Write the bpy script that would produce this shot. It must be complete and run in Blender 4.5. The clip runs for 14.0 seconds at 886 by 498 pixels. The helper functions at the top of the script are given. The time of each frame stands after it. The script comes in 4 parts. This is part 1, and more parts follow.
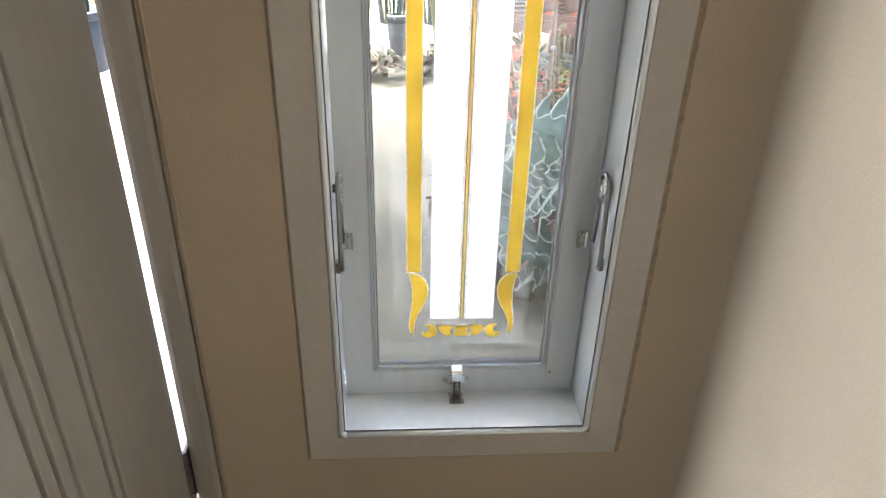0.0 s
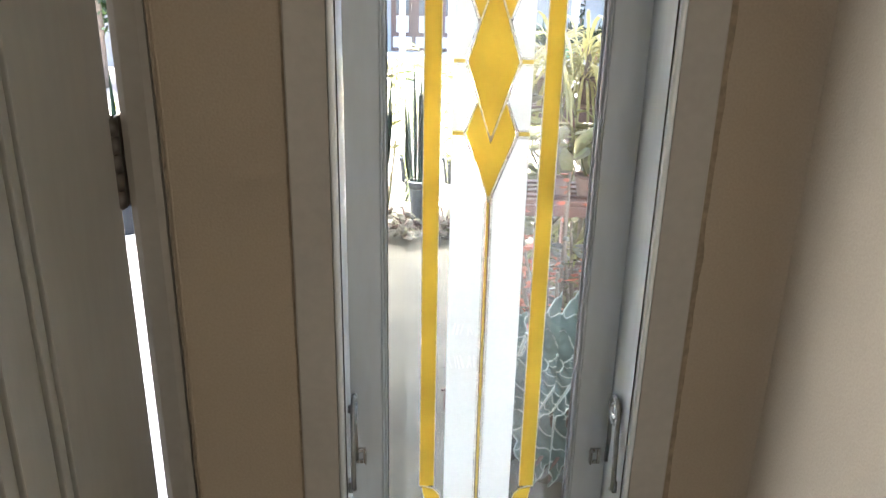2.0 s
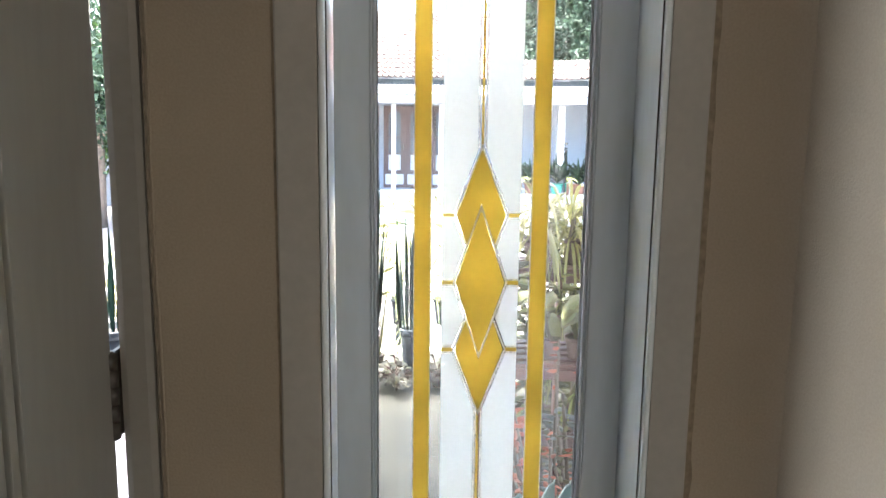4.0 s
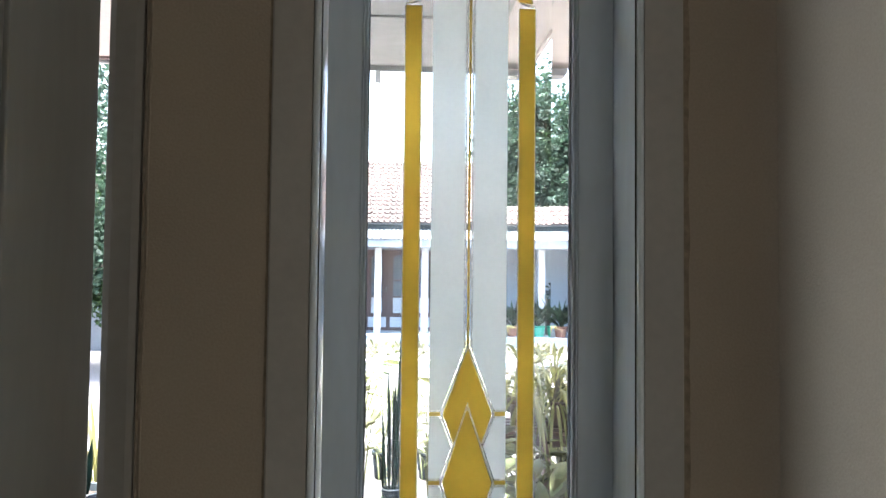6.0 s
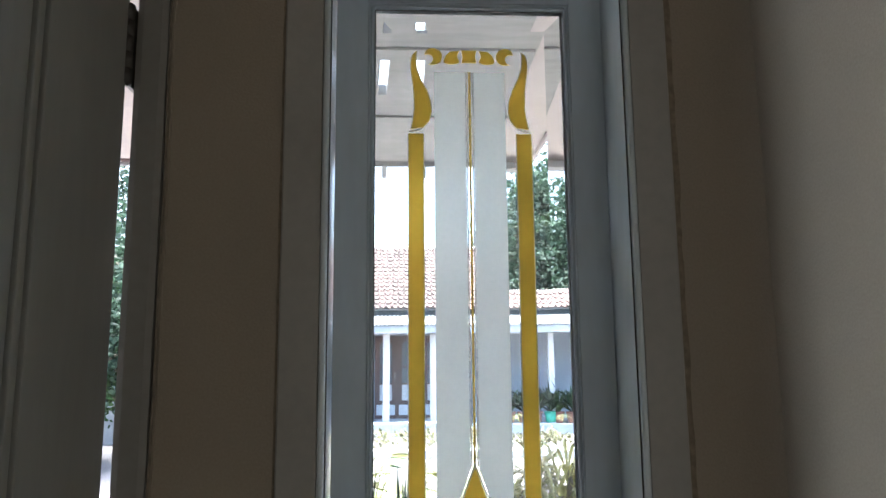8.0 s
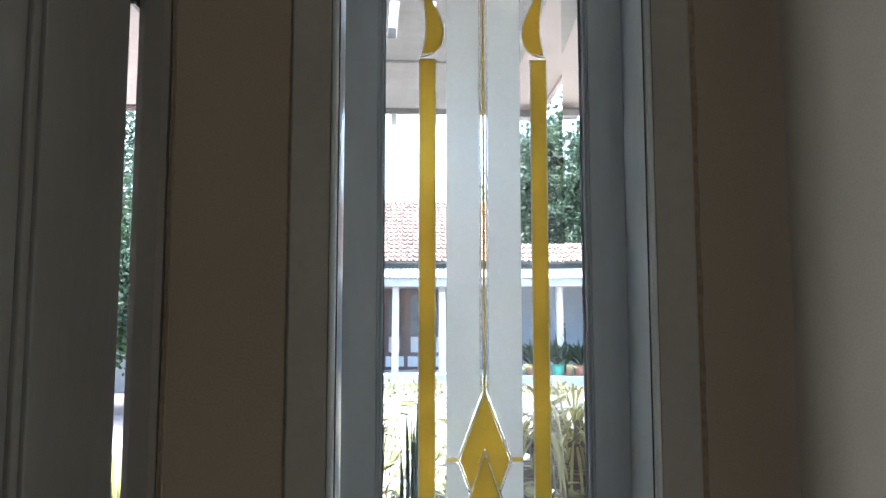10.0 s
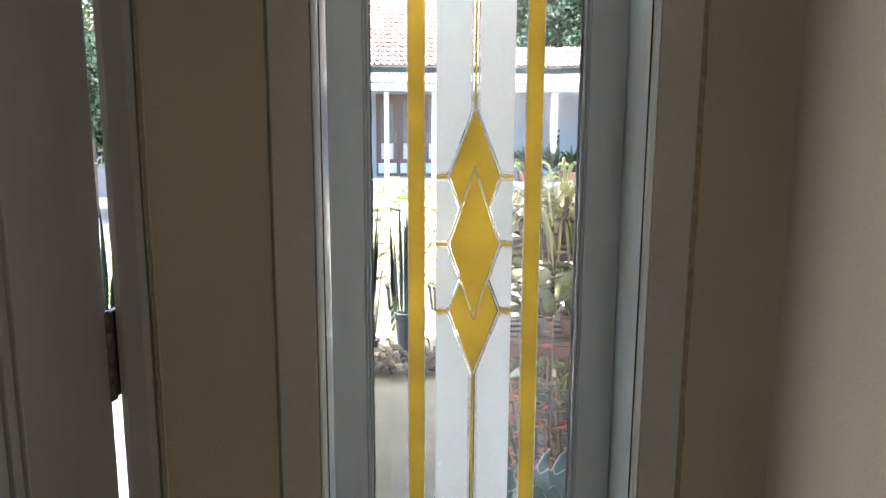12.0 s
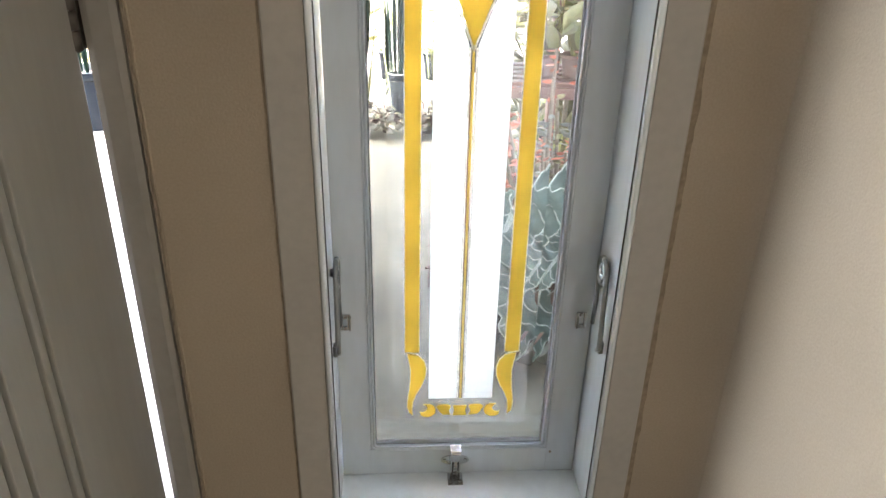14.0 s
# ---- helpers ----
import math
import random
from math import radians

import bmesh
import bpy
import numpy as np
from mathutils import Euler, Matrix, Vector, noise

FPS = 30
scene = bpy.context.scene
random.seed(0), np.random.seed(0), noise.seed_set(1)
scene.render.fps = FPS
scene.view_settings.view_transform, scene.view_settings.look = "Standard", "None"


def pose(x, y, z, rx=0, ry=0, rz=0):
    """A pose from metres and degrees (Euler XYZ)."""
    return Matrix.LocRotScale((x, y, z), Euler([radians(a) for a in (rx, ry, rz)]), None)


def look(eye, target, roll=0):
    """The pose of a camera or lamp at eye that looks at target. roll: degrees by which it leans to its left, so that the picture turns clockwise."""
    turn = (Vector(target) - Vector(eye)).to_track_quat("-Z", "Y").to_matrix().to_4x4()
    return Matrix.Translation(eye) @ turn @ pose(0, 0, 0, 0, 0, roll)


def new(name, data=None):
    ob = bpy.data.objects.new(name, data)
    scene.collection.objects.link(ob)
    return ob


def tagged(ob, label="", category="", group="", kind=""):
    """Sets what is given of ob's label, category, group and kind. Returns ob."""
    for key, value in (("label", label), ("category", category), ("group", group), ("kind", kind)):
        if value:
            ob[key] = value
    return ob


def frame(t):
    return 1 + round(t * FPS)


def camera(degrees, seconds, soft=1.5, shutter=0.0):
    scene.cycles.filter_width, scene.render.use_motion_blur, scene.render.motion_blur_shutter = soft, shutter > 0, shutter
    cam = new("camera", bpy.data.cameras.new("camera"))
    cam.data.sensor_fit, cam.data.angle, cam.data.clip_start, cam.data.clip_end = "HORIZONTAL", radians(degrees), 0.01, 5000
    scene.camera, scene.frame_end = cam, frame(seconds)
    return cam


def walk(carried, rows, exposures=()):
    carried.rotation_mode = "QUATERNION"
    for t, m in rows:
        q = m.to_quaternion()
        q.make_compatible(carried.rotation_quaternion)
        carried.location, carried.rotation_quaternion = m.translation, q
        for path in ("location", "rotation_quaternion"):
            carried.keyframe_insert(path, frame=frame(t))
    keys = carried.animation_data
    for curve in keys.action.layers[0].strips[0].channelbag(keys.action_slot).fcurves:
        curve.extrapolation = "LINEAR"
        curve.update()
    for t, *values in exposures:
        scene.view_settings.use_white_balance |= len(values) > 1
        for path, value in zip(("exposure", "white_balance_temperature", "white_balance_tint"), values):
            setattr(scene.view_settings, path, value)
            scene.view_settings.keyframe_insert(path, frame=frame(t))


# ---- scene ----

# camera and its way
cam = camera(63.04, 14.0)
PATH = [
    (0, -0.095, -0.8215, 1.0895, -3.9, -29.89, -1.48),
    (0.5, -0.0927, -0.8192, 1.105, -3.46, -27.69, -1.15),
    (1, -0.099, -0.8087, 1.1391, -3.28, -25.27, -1.04),
    (1.5, -0.0896, -0.809, 1.1667, -2.45, -21.91, -0.68),
    (2, -0.0881, -0.8079, 1.2045, -1.91, -18.9, -1.22),
    (2.5, -0.0845, -0.8063, 1.2335, -1.85, -16.09, -1.18),
    (5, -0.091, -0.8109, 1.3619, -3.13, -3.88, -0.69),
    (5.5, -0.0936, -0.8145, 1.3734, -3.48, -1.01, -0.84),
    (6, -0.093, -0.8276, 1.399, -3.65, 2.26, -0.61),
    (6.5, -0.0893, -0.8393, 1.424, -3.52, 5.88, -0.37),
    (7, -0.0891, -0.8539, 1.4435, -3.5, 8.88, 0.06),
    (9.5, -0.0913, -0.8577, 1.4391, -2.38, 8.45, 0.71),
    (10, -0.0917, -0.8435, 1.4087, -2.28, 5.27, 0),
    (10.5, -0.0931, -0.8297, 1.3754, -2.03, 1, -0.17),
    (11, -0.0919, -0.8228, 1.349, -1.68, -2.26, 0.21),
    (11.5, -0.0905, -0.8189, 1.3195, -2.37, -5.81, 0.07),
    (12, -0.0866, -0.8177, 1.2864, -2.87, -9.6, -0.26),
    (12.5, -0.085, -0.8084, 1.2543, -2.94, -13.87, -0.53),
    (13, -0.0863, -0.8, 1.2161, -3.35, -19.06, -1.33),
    (13.5, -0.0907, -0.7929, 1.1682, -4.11, -22.78, -1.8),
    (14, -0.0896, -0.7951, 1.1324, -3.65, -26.26, -1.37),
]
EXPOSURES = [(0, 5.3, 6200, 7), (1.0, 5.17, 6200, 7), (2.5, 4.75, 6050, 6), (5.0, 4.36, 5700, 4), (5.5, 4.14, 5650, 3), (7.0, 3.5, 5400, 2), (9.5, 3.65, 5400, 2), (11.0, 3.62, 5650, 4),
             (12.5, 4.52, 6050, 6), (14.0, 5.17, 6150, 7)]


def camera_pose(x, y, z, yaw, pitch, lean):
    return pose(x, y, z, 0, 0, yaw) @ pose(0, 0, 0, 90 + pitch) @ pose(0, 0, 0, 0, 0, -lean)


walk(cam, [(t, camera_pose(*p)) for t, *p in PATH], EXPOSURES)

# sky and sun
world = bpy.data.worlds.new("sky")
scene.world = world
world.use_nodes = True
sky = world.node_tree.nodes.new("ShaderNodeTexSky")
sky.sky_type, sky.sun_disc = "NISHITA", False
sky.sun_elevation, sky.sun_rotation = radians(77), radians(-42)
sky.dust_density, sky.air_density = 10.0, 1.0
background = world.node_tree.nodes["Background"]
background.inputs[1].default_value = 0.15
world.node_tree.links.new(sky.outputs[0], background.inputs[0])
sun = new("sun", bpy.data.lights.new("sun", "SUN"))
sun.data.energy, sun.data.angle, sun.data.color = 2.0, radians(0.6), (1.0, 0.95, 0.86)
sun.matrix_world = look((-1.45, 1.6, 9.4), (0, 0, 0))


# area lamp added in an assumed, unseen side opening, to brighten the side wall
side_fill = new("side_fill_daylight", bpy.data.lights.new("side_fill_daylight", "AREA"))
side_fill.data.shape, side_fill.data.size, side_fill.data.size_y = "RECTANGLE", 0.30, 1.6
side_fill.data.energy, side_fill.data.color = 6.2, (0.97, 0.98, 1.0)
side_fill.matrix_world = look((-2.21, -2.69, 0.84), (0, -2.69, 0.70))

# ---- materials ----
def material(name, colour, rough=0.6, metal=0.0, grain=0.0, scale=40.0, bump=0.0, stain=0.0, stain_scale=3.0, translucent=0.0, vary=0.0, stretch=(1, 1, 1), coat=0.0, gloss=0.5):
    m = bpy.data.materials.new(name)
    m.use_nodes = True
    nt = m.node_tree
    n, l = nt.nodes, nt.links
    b = n["Principled BSDF"]
    b.inputs["Roughness"].default_value, b.inputs["Metallic"].default_value = rough, metal
    b.inputs["Coat Weight"].default_value, b.inputs["Specular IOR Level"].default_value = coat, gloss
    pos = n.new("ShaderNodeTexCoord")
    mp = n.new("ShaderNodeMapping")
    mp.inputs["Scale"].default_value = stretch
    l.new(pos.outputs["Object"], mp.inputs[0])
    fine = n.new("ShaderNodeTexNoise")
    fine.inputs["Scale"].default_value, fine.inputs["Detail"].default_value = scale, 6
    l.new(mp.outputs[0], fine.inputs[0])
    big = n.new("ShaderNodeTexNoise")
    big.inputs["Scale"].default_value, big.inputs["Detail"].default_value = stain_scale, 5
    l.new(mp.outputs[0], big.inputs[0])
    value = None

    def factor(socket, amount):
        r = n.new("ShaderNodeMapRange")
        r.inputs["From Min"].default_value, r.inputs["From Max"].default_value = 0.25, 0.75
        r.inputs["To Min"].default_value, r.inputs["To Max"].default_value = 1 - amount, 1 + amount
        l.new(socket, r.inputs["Value"])
        return r.outputs[0]

    def times(a, c):
        if a is None:
            return c
        q = n.new("ShaderNodeMath")
        q.operation = "MULTIPLY"
        l.new(a, q.inputs[0])
        l.new(c, q.inputs[1])
        return q.outputs[0]

    if grain:
        value = times(value, factor(fine.outputs[0], grain))
    if stain:
        value = times(value, factor(big.outputs[0], stain))
    if vary:
        info = n.new("ShaderNodeObjectInfo")
        geo = n.new("ShaderNodeNewGeometry")
        add = n.new("ShaderNodeMath")
        l.new(info.outputs["Random"], add.inputs[0])
        l.new(geo.outputs["Random Per Island"], add.inputs[1])
        half = n.new("ShaderNodeMath")
        half.operation = "MULTIPLY"
        half.inputs[1].default_value = 0.5
        l.new(add.outputs[0], half.inputs[0])
        value = times(value, factor(half.outputs[0], vary))
    colour_socket = None
    if value is not None:
        vm = n.new("ShaderNodeVectorMath")
        vm.operation = "SCALE"
        vm.inputs[0].default_value = colour
        l.new(value, vm.inputs["Scale"])
        colour_socket = vm.outputs[0]
        l.new(colour_socket, b.inputs["Base Color"])
        rr = n.new("ShaderNodeMapRange")
        rr.inputs["To Min"].default_value, rr.inputs["To Max"].default_value = max(rough - 0.1, 0.02), min(rough + 0.12, 1)
        l.new(big.outputs[0], rr.inputs["Value"])
        l.new(rr.outputs[0], b.inputs["Roughness"])
    else:
        b.inputs["Base Color"].default_value = (*colour, 1)
    if bump:
        bp = n.new("ShaderNodeBump")
        bp.inputs["Strength"].default_value, bp.inputs["Distance"].default_value = bump, 0.004
        l.new(fine.outputs[0], bp.inputs["Height"])
        l.new(bp.outputs[0], b.inputs["Normal"])
    if translucent:
        tr = n.new("ShaderNodeBsdfTranslucent")
        if colour_socket:
            l.new(colour_socket, tr.inputs[0])
        else:
            tr.inputs[0].default_value = (*colour, 1)
        mix = n.new("ShaderNodeMixShader")
        mix.inputs[0].default_value = translucent
        l.new(b.outputs[0], mix.inputs[1])
        l.new(tr.outputs[0], mix.inputs[2])
        l.new(mix.outputs[0], n["Material Output"].inputs[0])
    return m


def clear_glass(name, rough=0.0):
    m = bpy.data.materials.new(name)
    m.use_nodes = True
    n = m.node_tree.nodes
    n.remove(n["Principled BSDF"])
    g = n.new("ShaderNodeBsdfGlass")
    g.inputs["IOR"].default_value, g.inputs["Roughness"].default_value = 1.5, rough
    g.inputs["Color"].default_value = (0.97, 0.985, 0.98, 1)
    m.node_tree.links.new(g.outputs[0], n["Material Output"].inputs[0])
    return m


def etched_glass(name, colour, rough, forward, scale, stain):
    """Glass with a scattering face: part of the light goes on forwards, blurred, the rest spreads out."""
    m = material(name, colour, 0.35, grain=0.02, scale=200, stain=stain, stain_scale=scale, translucent=0.9)
    n, l = m.node_tree.nodes, m.node_tree.links
    mixed = n["Material Output"].inputs[0].links[0].from_socket
    tint = next(k for k in n if k.type == "VECT_MATH").outputs[0]
    bend = n.new("ShaderNodeBsdfRefraction")
    bend.inputs["Roughness"].default_value, bend.inputs["IOR"].default_value = rough, 1.3
    l.new(tint, bend.inputs["Color"])
    both = n.new("ShaderNodeMixShader")
    both.inputs[0].default_value = forward
    l.new(mixed, both.inputs[1])
    l.new(bend.outputs[0], both.inputs[2])
    l.new(both.outputs[0], n["Material Output"].inputs[0])
    return m


WALL = material("beige wall paint", (0.352, 0.297, 0.228), 0.75, grain=0.08, scale=330, bump=0.14, stain=0.08, stain_scale=2.6)
CEIL = material("dark brown unseen ceiling", (0.11, 0.085, 0.06), 0.7, grain=0.04, scale=120, stain=0.05)
# grey paint raised near white for the light on bead, reveal and sill
PAINTLIT = material("pale grey gloss paint, lit tone", (0.82, 0.885, 0.93), 0.19, grain=0.04, scale=60, bump=0.05, stain=0.06, stain_scale=5, stretch=(1, 1, 0.25))
# the same gloss paint, darker and bluer for the shaded sash face
SASHSHADED = material("blue-grey gloss sash paint, shaded tone", (0.56, 0.625, 0.69), 0.22, grain=0.05, scale=60, bump=0.06, stain=0.08, stain_scale=5, stretch=(1, 1, 0.25))
# pale casing paint dulled to carry its room-side shade
FRAMESHADED = material("flat grey frame paint, shaded tone", (0.385, 0.368, 0.335), 0.45, grain=0.05, scale=80, bump=0.08, stain=0.08, stain_scale=4)
# cream door paint lowered in tone to keep the leaf face dim
DOORSHADED = material("cream grey door paint, shaded tone", (0.285, 0.283, 0.262), 0.38, grain=0.04, scale=70, bump=0.06, stain=0.06, stain_scale=4, stretch=(1, 1, 0.2))
# frame paint cut by a third, shade of the jambs in its colour
JAMBSHADED = material("brown-grey jamb paint, shaded tone", (0.26, 0.245, 0.222), 0.5, grain=0.05, scale=80, bump=0.08, stain=0.08, stain_scale=4)
CAULK = material("dark caulk line", (0.25, 0.205, 0.16), 0.9, grain=0.3, scale=90)
PUTTY = material("grey glazing putty", (0.16, 0.165, 0.165), 0.8, grain=0.25, scale=150)
QUIRK = material("dark quirk line", (0.055, 0.052, 0.048), 0.9, grain=0.3, scale=90)
JOINT = material("brown filled joint", (0.245, 0.20, 0.145), 0.9, grain=0.3, scale=90)
DARKFLOOR = material("dark brown unseen floor", (0.26, 0.21, 0.16), 0.25, grain=0.06, scale=30, stain=0.08)
CHROME = material("chrome steel", (0.55, 0.56, 0.57), 0.13, 1.0, grain=0.08, scale=80)
STEEL = material("dull grey steel", (0.24, 0.25, 0.25), 0.28, 0.9, grain=0.15, scale=90)
DARKSTEEL = material("dark hinge steel", (0.085, 0.075, 0.066), 0.45, 0.4, grain=0.2, scale=120)
GLASS = clear_glass("clear glass")
FROST = etched_glass("white frosted glass", (0.89, 0.89, 0.855), 0.55, 0.36, 4, 0.02)
YELLOW = etched_glass("amber yellow glass", (0.73, 0.58, 0.185), 0.45, 0.40, 11, 0.16)
CAME = material("etched clear border", (0.92, 0.90, 0.84), 0.25, grain=0.35, scale=420, stain=0.30, stain_scale=130, translucent=0.78)
# concrete set far darker than real, standing in for deeper porch shade
CONCRETE = material("shade-darkened concrete", (0.066, 0.062, 0.046), 0.8, grain=0.22, gloss=0.2, scale=45, bump=0.3, stain=0.38, stain_scale=4.5)
# brighter light by the door put into the floor colour
PALEBOUNCE = material("pale pinkish bounce floor", (0.50, 0.46, 0.43), 0.35, grain=0.05, scale=30, stain=0.08, stain_scale=2)
GRAVEL = material("pale gravel", (0.165, 0.145, 0.140), 0.95, grain=0.45, scale=55, bump=1.0, stain=0.2, stain_scale=0.6)
HOUSEWALL = material("white lime wall", (0.30, 0.33, 0.37), 0.85, grain=0.05, scale=12, stain=0.12, stain_scale=0.8)
WHITE = material("white fascia paint", (0.50, 0.50, 0.49), 0.6, grain=0.05, scale=20, stain=0.1, stain_scale=2)
BROWN = material("dark red-brown wood", (0.085, 0.050, 0.045), 0.5, grain=0.2, scale=20, stain=0.15, stretch=(1, 1, 0.15))
CURTAIN = material("white curtain cloth", (0.55, 0.57, 0.60), 0.9, grain=0.05, scale=30)
# near-black filler for shade behind the doors and below the tile edge
SHADEDARK = material("near-black shade filler", (0.05, 0.06, 0.07), 0.08, coat=0.5)
GREYPANE = material("grey curtained glass", (0.12, 0.14, 0.16), 0.2, grain=0.1, scale=6, stain=0.15, stain_scale=2)
ROOFTILE = material("weathered clay roof tile", (0.115, 0.072, 0.062), 0.85, grain=0.2, scale=30, stain=0.25, stain_scale=1.5, vary=0.35)
TIN = material("grey tin roof", (0.20, 0.20, 0.20), 0.5, 0.3, grain=0.12, scale=10, stain=0.2, stain_scale=1.5)
SOFFIT = material("grey weathered board", (0.20, 0.19, 0.182), 0.8, grain=0.15, scale=25, stain=0.2, stain_scale=2, stretch=(0.2, 1, 1))
PINK = material("pinkish cream beam paint", (0.33, 0.28, 0.26), 0.7, grain=0.06, scale=20, stain=0.1)
BENCH = material("reddish brown wood", (0.13, 0.068, 0.052), 0.55, grain=0.25, scale=30, stain=0.2, stretch=(0.15, 1, 1))
BLUEPOT = material("blue-grey plastic pot", (0.026, 0.030, 0.034), 0.7, gloss=0.12, grain=0.08, scale=30, stain=0.1)
WHITEPOT = material("white plastic rim", (0.45, 0.46, 0.46), 0.45, grain=0.03, scale=30)
TERRA = material("terracotta", (0.20, 0.095, 0.065), 0.8, grain=0.15, scale=40, stain=0.2, stain_scale=6)
BROWNPOT = material("brown clay pot", (0.13, 0.085, 0.07), 0.7, grain=0.12, scale=40, stain=0.2, stain_scale=8)
GREENPOT = material("green plastic pot", (0.05, 0.30, 0.20), 0.45, grain=0.06, scale=30)
STONE = material("weathered grey stone", (0.17, 0.17, 0.155), 0.9, grain=0.3, scale=14, bump=0.5, stain=0.3, stain_scale=4)
SOIL = material("dark soil", (0.05, 0.035, 0.025), 0.95, grain=0.4, scale=60, bump=0.8)
BARK = material("grey bark", (0.16, 0.13, 0.10), 0.9, grain=0.3, scale=18, bump=0.6, stain=0.2)
LEAF = material("green leaf", (0.042, 0.075, 0.022), 0.55, gloss=0.3, grain=0.12, scale=30, translucent=0.3, vary=0.45)
LEAFDARK = material("dark green leaf", (0.03, 0.05, 0.03), 0.6, gloss=0.2, grain=0.12, scale=30, translucent=0.3, vary=0.45)
LEAFYELLOW = material("yellow-green leaf", (0.20, 0.185, 0.07), 0.55, grain=0.12, scale=30, translucent=0.45, vary=0.35)
PALM = material("yellow-green palm leaf", (0.17, 0.18, 0.055), 0.55, grain=0.12, scale=30, translucent=0.45, vary=0.4)
CREAMLEAF = material("creamy leaf centre", (0.24, 0.24, 0.11), 0.6, gloss=0.2, grain=0.15, scale=60, stain=0.2, stain_scale=25, translucent=0.4, vary=0.2)
GREYLEAF = material("grey-green leaf", (0.16, 0.17, 0.15), 0.6, grain=0.2, scale=30, translucent=0.3, vary=0.4)
FASCIA = material("pale blue-white fascia paint", (0.36, 0.39, 0.42), 0.6, grain=0.05, scale=20, stain=0.12, stain_scale=2)
STRAP = material("cream-yellow strap leaf", (0.36, 0.33, 0.13), 0.5, grain=0.12, scale=30, translucent=0.4, vary=0.3)
SNAKE = material("grey-green snake plant leaf", (0.026, 0.05, 0.036), 0.7, gloss=0.1, grain=0.35, scale=40, stain=0.2, stain_scale=20, stretch=(1, 1, 0.3))
ELEPHANT = material("blue-green leaf", (0.165, 0.225, 0.205), 0.35, grain=0.1, scale=20, translucent=0.25)
VEIN = material("pale leaf vein", (0.40, 0.46, 0.42), 0.5, grain=0.06, scale=60, translucent=0.2)
OLIVE = material("olive green leaf", (0.12, 0.112, 0.06), 0.6, gloss=0.2, grain=0.2, scale=25, stain=0.25, stain_scale=12, translucent=0.35, vary=0.5)
REDLEAF = material("dark red leaf", (0.085, 0.037, 0.034), 0.6, gloss=0.2, grain=0.15, scale=30, translucent=0.35, vary=0.4)
DRYLEAF = material("dry red-brown leaf", (0.105, 0.078, 0.064), 0.7, gloss=0.2, grain=0.25, scale=40, translucent=0.3, vary=0.5)
BEGONIA = material("dull brown begonia leaf", (0.042, 0.036, 0.026), 0.6, gloss=0.2, grain=0.3, scale=60, stain=0.3, stain_scale=20, translucent=0.3, vary=0.5)
ORANGE = material("orange-red flower", (0.30, 0.085, 0.045), 0.5, grain=0.15, scale=40, translucent=0.35, vary=0.35)


# ---- building blocks ----
def mesh_of(name, bm, mat, smooth=False):
    me = bpy.data.meshes.new(name)
    bmesh.ops.recalc_face_normals(bm, faces=bm.faces[:])
    bm.to_mesh(me)
    bm.free()
    me.materials.append(mat)
    if smooth:
        me.polygons.foreach_set("use_smooth", [True] * len(me.polygons))
    return me


def part(name, bm, mat, parent, label="", smooth=False):
    ob = new(name, mesh_of(name, bm, mat, smooth))
    ob.parent = parent
    if label:
        ob["label"] = label
    return ob


def thing(name, label, category, at=(0, 0, 0), group="", kind=""):
    ob = new(name)
    ob.empty_display_size = 0.05
    ob.location = at
    return tagged(ob, label, category, group, kind)


def solid(name, bm, mat, label="", category="", kind="", group="", smooth=False):
    return tagged(new(name, mesh_of(name, bm, mat, smooth)), label, category, group, kind)


def add_box(bm, x0, x1, y0, y1, z0, z1, bevel=0.0, m=None):
    v = [bm.verts.new((x, y, z)) for x in (x0, x1) for y in (y0, y1) for z in (z0, z1)]
    faces = [bm.faces.new([v[i] for i in q]) for q in ((0, 1, 3, 2), (4, 6, 7, 5), (0, 4, 5, 1), (2, 3, 7, 6), (0, 2, 6, 4), (1, 5, 7, 3))]
    if bevel:
        edges = list({e for f in faces for e in f.edges})
        out = bmesh.ops.bevel(bm, geom=edges, offset=bevel, segments=2, profile=0.6, affect="EDGES")
        v = list({w for f in out["faces"] for w in f.verts} | {w for w in v if w.is_valid})
    if m:
        bmesh.ops.transform(bm, matrix=m, verts=v)
    return bm


def box(*a, bevel=0.0):
    return add_box(bmesh.new(), *a, bevel=bevel)


def prism(points, y0, y1, bm=None):
    """A plate of the outline points (x, z), from y0 to y1."""
    bm = bm or bmesh.new()
    front = [bm.verts.new((x, y0, z)) for x, z in points]
    back = [bm.verts.new((x, y1, z)) for x, z in points]
    bm.faces.new(front)
    bm.faces.new(back[::-1])
    for i in range(len(points)):
        j = (i + 1) % len(points)
        bm.faces.new((front[i], back[i], back[j], front[j]))
    return bm


def tube(points, radii, sides=8, bm=None):
    """A round bar along points; radii: one number or one for each point."""
    bm = bm or bmesh.new()
    if not hasattr(radii, "__len__"):
        radii = [radii] * len(points)
    pts = [Vector(p) for p in points]
    rings = []
    side = None
    for i, p in enumerate(pts):
        d = (pts[min(i + 1, len(pts) - 1)] - pts[max(i - 1, 0)]).normalized()
        if side is None:
            side = d.orthogonal().normalized()
        side = (side - d * side.dot(d)).normalized()
        up = d.cross(side)
        rings.append([bm.verts.new(p + radii[i] * (math.cos(a) * side + math.sin(a) * up)) for a in (2 * math.pi * k / sides for k in range(sides))])
    for r, s in zip(rings, rings[1:]):
        for k in range(sides):
            bm.faces.new((r[k], r[(k + 1) % sides], s[(k + 1) % sides], s[k]))
    bm.faces.new(rings[0][::-1])
    bm.faces.new(rings[-1])
    return bm


def lathe(profile, sides=24, bm=None):
    """A turned body of the profile (radius, z)."""
